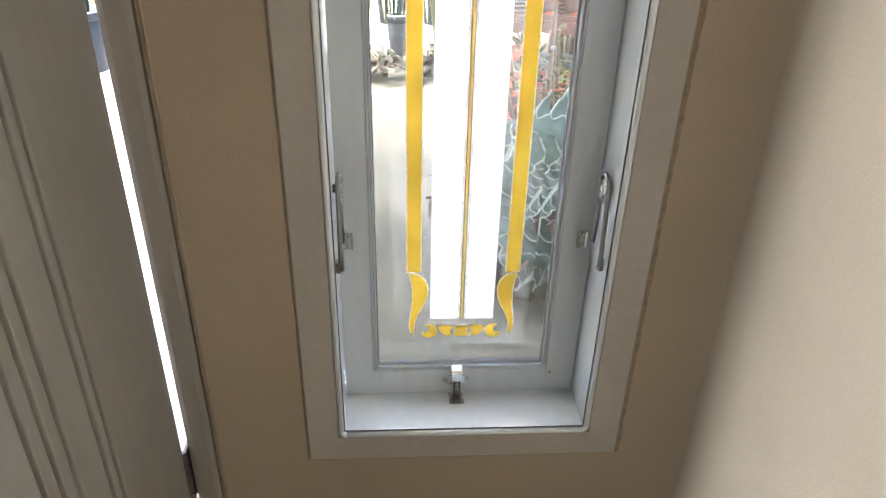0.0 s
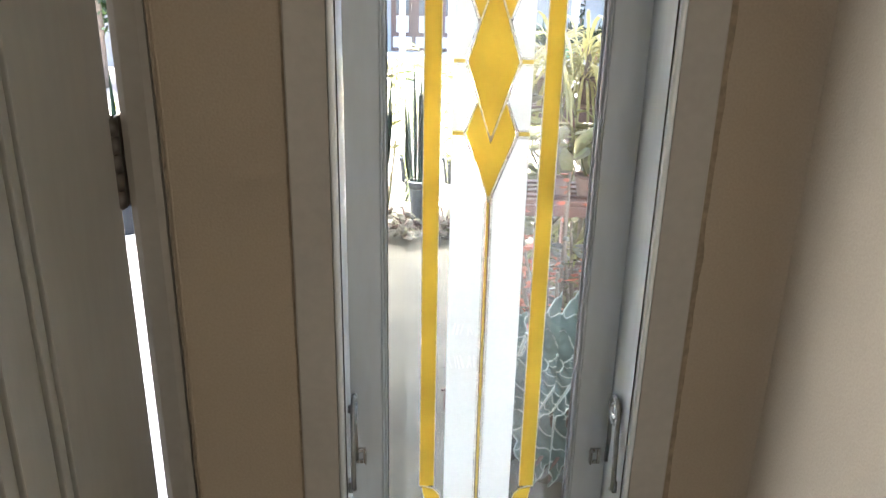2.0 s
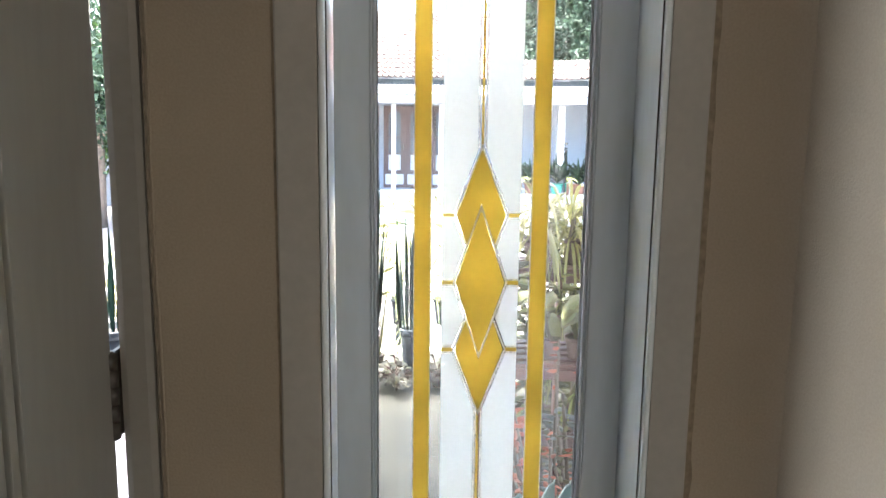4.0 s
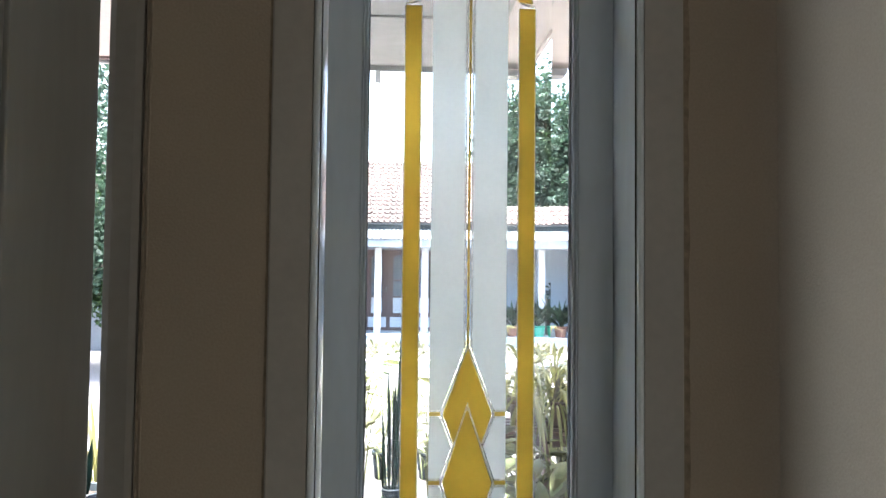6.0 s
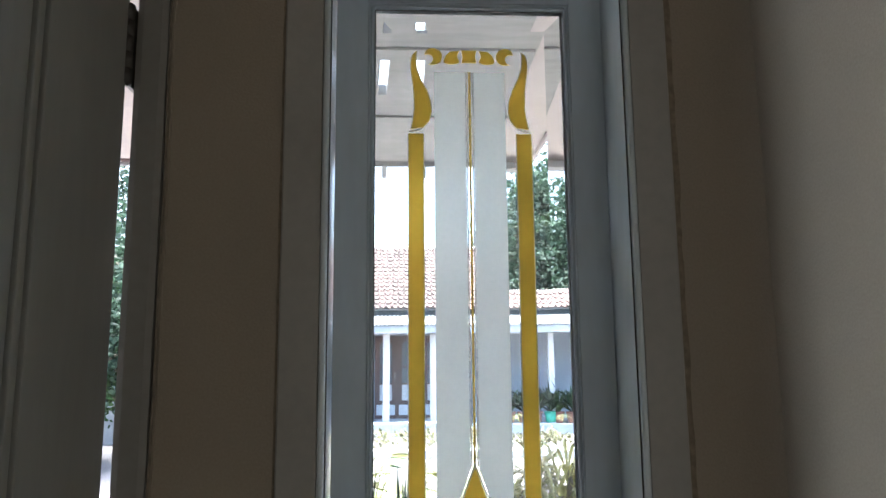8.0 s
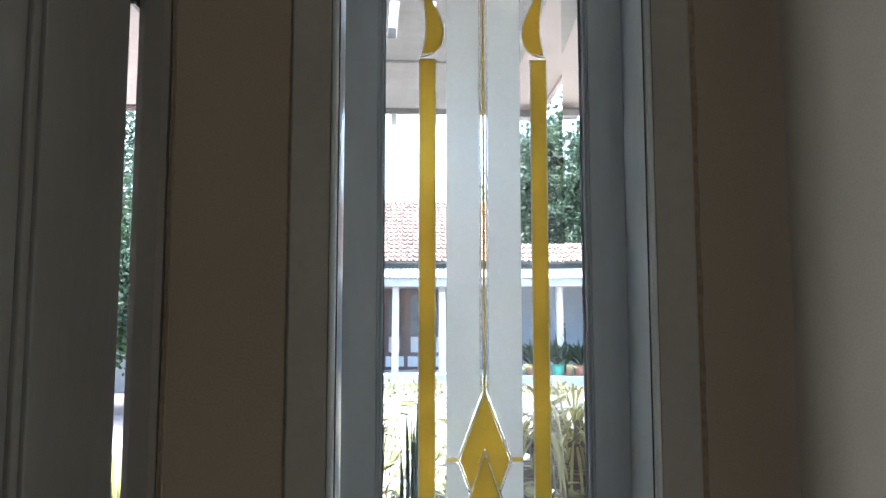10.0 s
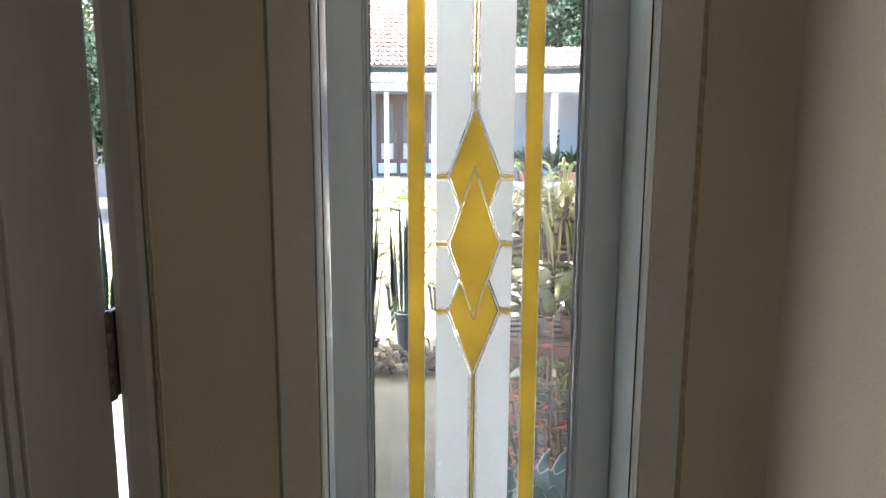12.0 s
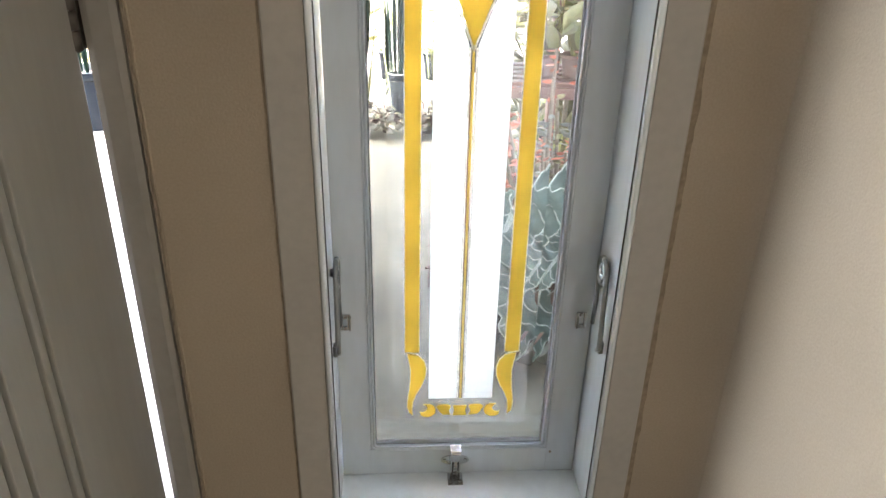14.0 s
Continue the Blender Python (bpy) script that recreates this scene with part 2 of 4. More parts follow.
    bm = bm or bmesh.new()
    rings = [[bm.verts.new((r * math.cos(2 * math.pi * k / sides), r * math.sin(2 * math.pi * k / sides), z)) for k in range(sides)] for r, z in profile]
    for a, c in zip(rings, rings[1:]):
        for k in range(sides):
            bm.faces.new((a[k], a[(k + 1) % sides], c[(k + 1) % sides], c[k]))
    bm.faces.new(rings[0][::-1])
    bm.faces.new(rings[-1])
    return bm


def blade(bm, base, way, length, width, droop=0.5, twist=0.0, steps=6, fold=0.25, shape=0.45, thick=0.0):
    """A leaf blade from base along way, bending down by droop; widest at shape of its length."""
    base, d = Vector(base), Vector(way).normalized()
    flat = Vector((0, 0, 1)).cross(d)
    side = flat.normalized() if flat.length > 1e-3 else Vector((1, 0, 0))
    side = Matrix.Rotation(twist, 3, d) @ side
    p, rows = base.copy(), []
    for i in range(steps + 1):
        u = i / steps
        if u < shape:
            w = width * (0.18 + 0.82 * math.sin(0.5 * math.pi * u / shape))
        else:
            w = width * math.cos(0.5 * math.pi * (u - shape) / (1 - shape)) + 0.0015
        nrm = side.cross(d).normalized()
        rows.append((bm.verts.new(p - side * w / 2 + nrm * w * fold), bm.verts.new(p), bm.verts.new(p + side * w / 2 + nrm * w * fold)))
        d = (d + Vector((0, 0, -droop / steps))).normalized()
        p = p + d * length / steps
    for a, c in zip(rows, rows[1:]):
        bm.faces.new((a[0], a[1], c[1], c[0]))
        bm.faces.new((a[1], a[2], c[2], c[1]))
    return bm



# ---- the room ----
# ROOM_B is set deep, out of view, so less light bounces back
X_CORNER, ROOM_L, ROOM_B, ROOM_H = 0.358, -2.2, -6.0, 2.75
WT = 0.15
OP_L, OP_R, OP_B, OP_T = -0.1815, 0.1855, 0.297, 1.985
DOOR_R, DOOR_L, DOOR_T = -0.4214, -1.275, 2.09
FR_R, FR_L, FR_T = -0.3785, -1.318, 2.135

bm = bmesh.new()
for b in ((FR_R, OP_L - 0.010, 0, WT, 0, ROOM_H), (OP_L - 0.010, OP_R + 0.010, 0, WT, 0, OP_B - 0.026), (OP_L - 0.010, OP_R + 0.010, 0, WT, OP_T + 0.004, ROOM_H),
          (OP_R + 0.010, X_CORNER + WT, 0, WT, 0, ROOM_H), (ROOM_L - WT, FR_L, 0, WT, 0, ROOM_H), (FR_L, FR_R, 0, WT, FR_T, ROOM_H)):
    add_box(bm, *b)
solid("wall_north", bm, WALL, "beige painted plaster wall round window and door", "wall", "structure")
solid("wall_east", box(X_CORNER, X_CORNER + WT, ROOM_B, -0.0005, 0, ROOM_H), WALL, "beige painted plaster side wall in window light", "wall", "structure")
# west wall lies out of view; its opening is assumed, to admit daylight
bm = bmesh.new()
for y0, y1, z0, z1 in ((ROOM_B, -2.98, 0, ROOM_H), (-2.2, -0.0005, 0, ROOM_H), (-2.98, -2.2, 2.4, ROOM_H)):
    add_box(bm, ROOM_L - WT, ROOM_L, y0, y1, z0, z1)
solid("wall_west", bm, WALL, "beige painted plaster wall", "wall", "structure")
solid("wall_south", box(ROOM_L - WT, X_CORNER + WT, ROOM_B - WT, ROOM_B - 0.0005, 0, ROOM_H), WALL, "beige painted plaster wall", "wall", "structure")
# ceiling and floor are out of view; their dark tones limit bounce light
solid("ceiling", box(ROOM_L - WT, X_CORNER + WT, ROOM_B - WT, WT, ROOM_H + 0.001, ROOM_H + 0.12), CEIL, "unseen brown ceiling, darkened to cut bounce light", "ceiling", "structure")
solid("floor", box(ROOM_L - WT, X_CORNER + WT, ROOM_B - WT, WT, -0.12, -0.001), DARKFLOOR, "unseen brown floor, darkened to cut bounce light", "floor", "structure")

# ---- window ----
window = thing("window_1", "tall narrow pale grey casement window with amber glass", "window", (0, 0, 0), kind="structure")
CL, CR, CB, CT = -0.2375, 0.2420, 0.242, 2.04
FACE = -0.004


bm = bmesh.new()
outer = [(CL, CB), (CR, CB), (CR, CT), (CL, CT)]
Q = 0.0098
inner_ring = [(OP_L - Q, OP_B - Q), (OP_R + Q, OP_B - Q), (OP_R + Q, OP_T + Q), (OP_L - Q, OP_T + Q)]
back_ring = [bm.verts.new((x, 0.002, z)) for x, z in outer]
edge_ring = [bm.verts.new((x, FACE + 0.0015, z)) for x, z in outer]
face_out = [bm.verts.new((x + 0.002 * (1 if x < 0 else -1), FACE, z + 0.002 * (1 if z < 1 else -1))) for x, z in outer]
face_in = [bm.verts.new((x, FACE, z)) for x, z in inner_ring]
in_back = [bm.verts.new((x, 0.002, z)) for x, z in inner_ring]
for a, c in ((back_ring, edge_ring), (edge_ring, face_out), (face_out, face_in), (face_in, in_back), (in_back, back_ring)):
    for k in range(4):
        bm.faces.new((a[k], a[(k + 1) % 4], c[(k + 1) % 4], c[k]))
part("casing", bm, FRAMESHADED, window, "flat pale grey painted casing")
# uneven dark joint between the casing and the wall
def joint(a, c, out, w):
    """A shallow filled joint from a to c (x, z), w wide towards out, with a wavering outer edge."""
    bm = bmesh.new()
    a, c, out = Vector((a[0], 0, a[1])), Vector((c[0], 0, c[1])), Vector((out[0], 0, out[1]))
    n = max(8, int((c - a).length / 0.012))
    rows = []
    for k in range(n + 1):
        p = a.lerp(c, k / n)
        far = w * (1 + 0.28 * noise.noise((p.x * 30, p.z * 30, 3.1)) + 0.12 * noise.noise((p.x * 120, p.z * 120, 7.7)))
        rows.append([bm.verts.new(p + out * u + Vector((0, y, 0))) for u, y in ((0, -0.0022), (far * 0.5, -0.0010), (far, -0.0006), (far, 0.001), (0, 0.001))])
    for r, q in zip(rows, rows[1:]):
        for i in range(4):
            bm.faces.new((r[i], r[i + 1], q[i + 1], q[i]))
    part("joint", bm, JOINT, window)


joint((CL, CB), (CL, CT), (-1, 0), 0.0032)
joint((CR, CT), (CR, CB), (1, 0), 0.0078)
joint((CR, CB), (CL, CB), (0, -1), 0.0030)
joint((CL, CT), (CR, CT), (0, 1), 0.0030)

# half-round bead on the inner edge of the casing with rounded corners, a fine quirk beside the reveal
BO = 0.0050
x0, x1, z0, z1, r = OP_L - BO, OP_R + BO, OP_B - BO, OP_T + BO, 0.008
for pts in ([(x0, z1 - r), (x0, z0 + r)], [(x0 + r, z0), (x1 - r, z0)], [(x1, z0 + r), (x1, z1 - r)], [(x1 - r, z1), (x0 + r, z1)]):
    part("bead", tube([(x, FACE + 0.0015, z) for x, z in pts], 0.0042, 12), PAINTLIT, window, smooth=True)
for cx, cz, a0 in ((x0 + r, z0 + r, 180), (x1 - r, z0 + r, 270), (x1 - r, z1 - r, 0), (x0 + r, z1 - r, 90)):
    part("bead", tube([(cx + r * math.cos(radians(a0 + q * 15)), FACE + 0.0015, cz + r * math.sin(radians(a0 + q * 15))) for q in range(7)], 0.0042, 12), PAINTLIT, window, smooth=True)
# dark quirk between the bead and the reveal
for b in ((OP_L - 0.0009, OP_L + 0.0004, OP_B, OP_T), (OP_R - 0.0004, OP_R + 0.0009, OP_B, OP_T), (OP_L, OP_R, OP_B - 0.0009, OP_B + 0.0004)):
    part("quirk", box(b[0], b[1], 0.0002, 0.0017, b[2], b[3]), QUIRK, window)
# reveal
S = 0.0915
SILL_BACK = 0.2885
SPLAY_L, SPLAY_R = 0.0045, 0.0030


def reveal_side(name, x, dx, out):
    """A lining board from the bead back to the outer face, widening by dx at the sash."""
    bm = bmesh.new()
    plan = [(x, 0.0018), (x + dx, S), (x + dx, WT + 0.01), (x + dx + out, WT + 0.01), (x + out + dx * 0.3, 0.0018)]
    low = [bm.verts.new((px, py, SILL_BACK - 0.008)) for px, py in plan]
    high = [bm.verts.new((px, py, OP_T)) for px, py in plan]
    for k in range(5):
        bm.faces.new((low[k], low[(k + 1) % 5], high[(k + 1) % 5], high[k]))
    bm.faces.new(low)
    bm.faces.new(high[::-1])
    part(name, bm, PAINTLIT, window)


reveal_side("reveal_side", OP_L, -SPLAY_L, -0.0035)
reveal_side("reveal_side", OP_R, SPLAY_R, 0.0035)
part("reveal_head", box(OP_L, OP_R, -0.004, WT + 0.01, OP_T, OP_T + 0.0035), PAINTLIT, window)
bm = bmesh.new()
ends = [[bm.verts.new((x, y, z)) for y, z in ((0.0018, OP_B), (0.0018, OP_B - 0.0035), (WT + 0.012, OP_B - 0.022), (WT + 0.012, SILL_BACK - 0.005), (S, SILL_BACK))] for x in (OP_L - 0.003, OP_R + 0.003)]
for k in range(5):
    bm.faces.new((ends[0][k], ends[0][(k + 1) % 5], ends[1][(k + 1) % 5], ends[1][k]))
bm.faces.new(ends[0][::-1])
bm.faces.new(ends[1])
part("window_sill", bm, PAINTLIT, window, "glossy white-lit painted sill")

# casement sash
sash = new("sash")
sash.parent = window
GX, GB, GT = 0.1316, 0.347, 1.932
GY = 0.104
SB = 0.120
E = 0.002
SL, SR, SBOT, STOP = OP_L - SPLAY_L + E, OP_R + SPLAY_R - E, SILL_BACK + E, OP_T - E


def sash_piece(name, x0, x1, z0, z1):
    part(name, box(x0, x1, S, SB, z0, z1, bevel=0.0005), SASHSHADED, sash)


sash_piece("stile", SL, -GX - 0.009, SBOT, STOP)
sash_piece("stile", GX + 0.009, SR, SBOT, STOP)
sash_piece("rail", -GX - 0.0089, GX + 0.0089, SBOT, GB - 0.009)
sash_piece("rail", -GX - 0.0089, GX + 0.0089, GT + 0.009, STOP)


def moulding(a, c, inward):
    """A stepped glazing bead from a to c (x, z), sloping towards the glass."""
    bm = bmesh.new()
    a, c, inward = Vector((a[0], 0, a[1])), Vector((c[0], 0, c[1])), Vector((inward[0], 0, inward[1]))
    along = (c - a).normalized()
    profile = [(-0.009, S + 0.0020), (-0.0060, S + 0.0006), (-0.0042, S + 0.0024), (-0.0024, S + 0.0010), (-0.0010, S + 0.0040), (0.0, 0.1015), (0.0, 0.1065), (-0.009, 0.1065)]
    rows = []
    for end, sgn in ((a, 1), (c, -1)):
        rows.append([bm.verts.new(end + inward * u + along * sgn * u * 1.0 + Vector((0, y, 0))) for u, y in profile])
    k = len(profile)
    for i in range(k):
        bm.faces.new((rows[0][i], rows[0][(i + 1) % k], rows[1][(i + 1) % k], rows[1][i]))
    bm.faces.new(rows[0])
    bm.faces.new(rows[1][::-1])
    part("glazing_bead", bm, SASHSHADED, sash)


moulding((-GX, GB), (-GX, GT), (1, 0))
moulding((GX, GT), (GX, GB), (-1, 0))
moulding((GX, GB), (-GX, GB), (0, 1))
moulding((-GX, GT), (GX, GT), (0, -1))

# dark putty line between the glazing beads and the glass
for x0, x1, z0, z1 in ((-GX + 0.0001, -GX + 0.0008, GB, GT), (GX - 0.0008, GX - 0.0001, GB, GT), (-GX + 0.0009, GX - 0.0009, GB + 0.0001, GB + 0.0008), (-GX + 0.0009, GX - 0.0009, GT - 0.0008, GT - 0.0001)):
    part("putty", box(x0, x1, 0.0965, 0.1068, z0, z1), PUTTY, sash, "thin grey putty line")


def ring_path(d, r, y):
    """A rounded rectangle d outside the glass."""
    x1, z0, z1 = GX + d, GB - d, GT + d
    pts = []
    for cx, cz, a0 in ((x1 - r, z0 + r, -90), (x1 - r, z1 - r, 0), (-x1 + r, z1 - r, 90), (-x1 + r, z0 + r, 180)):
        pts += [(cx + r * math.cos(radians(a0 + q * 15)), y, cz + r * math.sin(radians(a0 + q * 15))) for q in range(7)]
    return pts + pts[:1]


part("moulding_line", tube(ring_path(0.0065, 0.010, S), 0.0014, 8), SASHSHADED, sash, smooth=True)
part("moulding_line", tube(ring_path(0.0022, 0.007, S + 0.0008), 0.0016, 8), SASHSHADED, sash, smooth=True)

# the pane: flat inside, bevelled edge outside
BV = 0.0265
px, pz0, pz1 = GX + 0.004, GB - 0.004, GT + 0.004
bm = bmesh.new()
ring = lambda i, y: [bm.verts.new((x, y, z)) for x, z in ((-px + i, pz0 + i), (px - i, pz0 + i), (px - i, pz1 - i), (-px + i, pz1 - i))]
inner, edge, top = ring(0, GY + 0.003), ring(0, GY + 0.0064), ring(BV, GY + 0.0100)
bm.faces.new(inner)
bm.faces.new(top[::-1])
for a, c in ((inner, edge), (edge, top)):
    for k in range(4):
        bm.faces.new((a[k], a[(k + 1) % 4], c[(k + 1) % 4], c[k]))
pane = part("pane", bm, GLASS, sash, "clear glass pane with bevelled edge")
pane.visible_shadow = False

# a thin veil of dust and dried water on the outside of the pane
DUST = bpy.data.materials.new("dust veil")
DUST.use_nodes = True
nt = DUST.node_tree
nt.nodes.remove(nt.nodes["Principled BSDF"])
tc, mp = nt.nodes.new("ShaderNodeTexCoord"), nt.nodes.new("ShaderNodeMapping")
mp.inputs["Scale"].default_value = (1, 1, 0.22)
nt.links.new(tc.outputs["Object"], mp.inputs[0])
streak = nt.nodes.new("ShaderNodeTexNoise")
streak.inputs["Scale"].default_value, streak.inputs["Detail"].default_value = 38, 8
nt.links.new(mp.outputs[0], streak.inputs[0])
amount = nt.nodes.new("ShaderNodeMapRange")
amount.inputs["From Min"].default_value, amount.inputs["From Max"].default_value = 0.35, 0.8
amount.inputs["To Min"].default_value, amount.inputs["To Max"].default_value = 0.005, 0.055
nt.links.new(streak.outputs[0], amount.inputs["Value"])
see, veil, blend = nt.nodes.new("ShaderNodeBsdfTransparent"), nt.nodes.new("ShaderNodeBsdfTranslucent"), nt.nodes.new("ShaderNodeMixShader")
veil.inputs[0].default_value = (0.8, 0.78, 0.72, 1)
nt.links.new(amount.outputs[0], blend.inputs[0])
nt.links.new(see.outputs[0], blend.inputs[1])
nt.links.new(veil.outputs[0], blend.inputs[2])
nt.links.new(blend.outputs[0], nt.nodes["Material Output"].inputs[0])
part("dust_veil", box(-GX + BV, GX - BV, GY + 0.0112, GY + 0.0116, GB + BV, GT - BV), DUST, pane)

# amber and frosted pieces in front of the pane
Y0, Y1 = GY - 0.0005, GY + 0.0022
BA, BB = 0.0848, 0.0650
ZB0, ZB1, ZF0, ZF1, ZC = 0.516, 1.754, 0.430, 1.8436, 1.1365
for s in (-1, 1):
    part("amber_bar", prism([(s * BA, ZB0), (s * BB, ZB0), (s * BB, ZB1), (s * BA, ZB1)], Y0, Y1), YELLOW, sash)
    for x in (BA + 0.0007, BB - 0.0007):
        part("came", box(s * x - 0.0006, s * x + 0.0006, Y0 - 0.0004, Y1, ZB0, ZB1), CAME, sash)

D1, D2, D3, HW = 1.2239, 1.1365, 1.0472, 0.0328
H1, H2 = 0.0868, 0.0966


def half_width(z):
    return max(HW * (1 - abs(z - D1) / H1), HW * (1 - abs(z - D2) / H2), HW * (1 - abs(z - D3) / H1), 0.0)


def frost(s, z0, z1):
    cuts = sorted({z0, z1, *[z for z in (D1 + H1, D1, D2, D3, D3 - H1, 1.1878, 1.0852) if z0 < z < z1], *[z0 + (z1 - z0) * k / 40 for k in range(1, 40)]})
    inner_edge = [(s * max(0.0058, half_width(z) + 0.0036), z) for z in cuts]
    part("frosted_panel", prism([(s * 0.0494, z0), *inner_edge, (s * 0.0494, z1)], Y0, Y1), FROST, sash)


SCRAPED = etched_glass("scraped frosting", (1.0, 1.0, 1.0), 0.30, 0.85, 4, 0.01)


def scratched_frost():
    """The lower panel with four rows of short unreadable bars scraped through its frosting."""
    g = random.Random(17)
    bars = []
    for z0, z1, stops in ((0.713, 0.735, (0.042, 0.036, 0.031, 0.0255, 0.020, 0.0145, 0.010)), (0.765, 0.785, (0.042, 0.0365, 0.031, 0.0205, 0.0145)), (0.804, 0.809, (0.029, 0.026)), (0.828, 0.840, (0.046, 0.0425))):
        for x in stops:
            up = g.uniform(0.0, 0.003)
            bars.append((x, z0 + up, z1 - g.uniform(0.0, 0.003), g.uniform(-0.25, 0.35), g.uniform(0.0010, 0.0015)))
    z0, z1, cell = 0.706, 0.848, 0.0006
    frost(-1, ZF0, z0)
    frost(-1, z1, D3 - 0.0052)
    cols, rows = int((0.0494 - 0.0058) / cell), int((z1 - z0) / cell)
    plain, marked = bmesh.new(), bmesh.new()
    for bm, want in ((plain, False), (marked, True)):
        made = {}

        def corner(i, j, y):
            if (i, j, y) not in made:
                made[i, j, y] = bm.verts.new((-0.0494 + (0.0494 - 0.0058) * i / cols, y, z0 + (z1 - z0) * j / rows))
            return made[i, j, y]

        for j in range(rows):
            z = z0 + (z1 - z0) * (j + 0.5) / rows
            near = [k for k in bars if k[1] <= z <= k[2]]
            i = 0
            while i < cols:
                def inside(q):
                    x = 0.0494 - (0.0494 - 0.0058) * (q + 0.5) / cols
                    return any(abs(x - k[0] - k[3] * (z - k[1])) < k[4] for k in near)

                kind, e = inside(i), i + 1
                while e < cols and inside(e) == kind:
                    e += 1
                if kind == want:
                    for y in (Y0, Y1):
                        bm.faces.new((corner(i, j, y), corner(e, j, y), corner(e, j + 1, y), corner(i, j + 1, y)))
                i = e
    part("frosted_panel", plain, FROST, sash)
    part("marker_bar", marked, SCRAPED, sash, "short white scraped bars")


for s in (-1, 1):
    gap = 0.0052
    if s > 0:
        frost(s, ZF0, D3 - gap)
    else:
        scratched_frost()
    frost(s, D3 + gap, D2 - gap)
    frost(s, D2 + gap, D1 - gap)
    frost(s, D1 + gap, ZF1)
    for z in (D1, D2, D3):
        part("amber_crossbar", prism([(s * 0.0345, z - 0.0022), (s * 0.0494, z - 0.0022), (s * 0.0494, z + 0.0022), (s * 0.0345, z + 0.0022)], Y0, Y1), YELLOW, sash)
        for q in (-0.0038, 0.0038):
            part("came", box(min(s * 0.0355, s * 0.0494), max(s * 0.0355, s * 0.0494), Y0, Y1, z + q - 0.0008, z + q + 0.0008), CAME, sash)
# thin middle stem
for z0, z1 in ((ZF0, D3 - H1 + 0.002), (D1 + H1 - 0.002, ZF1)):
    part("amber_stem", box(-0.0014, 0.0014, Y0, Y1, z0, z1), YELLOW, sash)
    for x in (-0.0043, 0.0043):
        part("came", box(x - 0.0009, x + 0.0009, Y0, Y1, z0, z1), CAME, sash)


def cross(zc, h, w, z):
    return w * (1 - abs(z - zc) / h)


# three overlapping diamonds
meet = 1.1878
W2, W2H = HW + 0.0022, H2 + 0.0065
part("amber_diamond", prism([(-0.0006, D2 - H2 + 0.002), (HW - 0.0012, D2), (0.0, D2 + H2 - 0.002), (-HW + 0.0012, D2)], Y0 - 0.001, Y1), YELLOW, sash)


def end_diamond(zc, sgn):
    tip = zc + sgn * (H1 - 0.003)
    # the side towards the middle diamond is notched
    lo = None
    for k in range(400):
        z = zc - sgn * H1 * k / 400
        if cross(zc, H1, HW - 0.0012, z) <= cross(D2, W2H, W2, z):
            lo = z
            break
    w = cross(zc, H1, HW - 0.0012, lo)
    part("amber_diamond", prism([(0, tip), (HW - 0.0012, zc), (w, lo), (0, D2 + sgn * W2H), (-w, lo), (-HW + 0.0012, zc)], Y0, Y1), YELLOW, sash)
    return lo, w


def strip(a, c, w=0.0011):
    a, c = Vector(a), Vector(c)
    n = Vector((-(c - a).y, (c - a).x)).normalized() * w
    part("came", prism([tuple(a + n), tuple(c + n), tuple(c - n), tuple(a - n)], Y0 - 0.0015, Y1), CAME, sash)


for zc, sgn in ((D1, 1), (D3, -1)):
    lo, w = end_diamond(zc, sgn)
    e = 0.0014
    for s in (-1, 1):
        strip((0, zc + sgn * H1), (s * (HW + e), zc))
        strip((s * (HW + e), zc), (s * (w + e), lo))
        strip((0, D2 + sgn * (H2 + 0.002)), (s * (HW + e), D2))

for z in (D2 + H2, D2 - H2, D1 + H1, D3 - H1):
    up = 1 if z > D2 else -1
    part("came", prism([(-0.0016, z - up * 0.005), (0.0016, z - up * 0.005), (0.0008, z + up * 0.003), (-0.0008, z + up * 0.003)], Y0 - 0.0017, Y1), CAME, sash)

# scrolls and crescents at both ends
for up in (1, -1):
    def zz(z):
        return z if up == 1 else 2 * ZC - z

    for s in (-1, 1):
        left = [(0.0818, 0.512), (0.0790, 0.498), (0.0770, 0.483), (0.0775, 0.462), (0.0792, 0.445), (0.0818, 0.428), (0.0822, 0.415), (0.0795, 0.404)]
        right = [(0.0735, 0.398), (0.0748, 0.410), (0.0735, 0.424), (0.0680, 0.440), (0.0600, 0.456), (0.0545, 0.472), (0.0532, 0.487), (0.0565, 0.500), (0.0640, 0.509)]
        part("amber_scroll", prism([(s * x, zz(z)) for x, z in left + right], Y0, Y1), YELLOW, sash)
        rim = left[::-1] + right[::-1]
        part("came", tube([(s * x, Y0 - 0.0002, zz(z)) for x, z in right], 0.0007, 6), CAME, sash)
        part("came", tube([(s * x, Y0 - 0.0002, zz(z)) for x, z in left], 0.0007, 6), CAME, sash)
        part("came", tube([(s * 0.0850, Y0, zz(0.5165)), (s * 0.077, Y0, zz(0.5155)), (s * 0.066, Y0, zz(0.5115))], 0.0012, 6), CAME, sash)
        # crescent
        cx, cz, r = 0.0510, 0.4060, 0.0130
        hollow = [(cx + 0.0075 + 0.0080 * math.cos(radians(a)), cz + 0.0040 + 0.0080 * math.sin(radians(a))) for a in range(300, 95, -22)]
        outer = [(cx + r * math.cos(radians(a)), cz + r * 0.92 * math.sin(radians(a))) for a in range(70, 336, 19)]
        part("amber_crescent", prism([(s * x, zz(z)) for x, z in outer + hollow], Y0, Y1), YELLOW, sash)
        # half moon, cut by a round bite
        mx = 0.0250
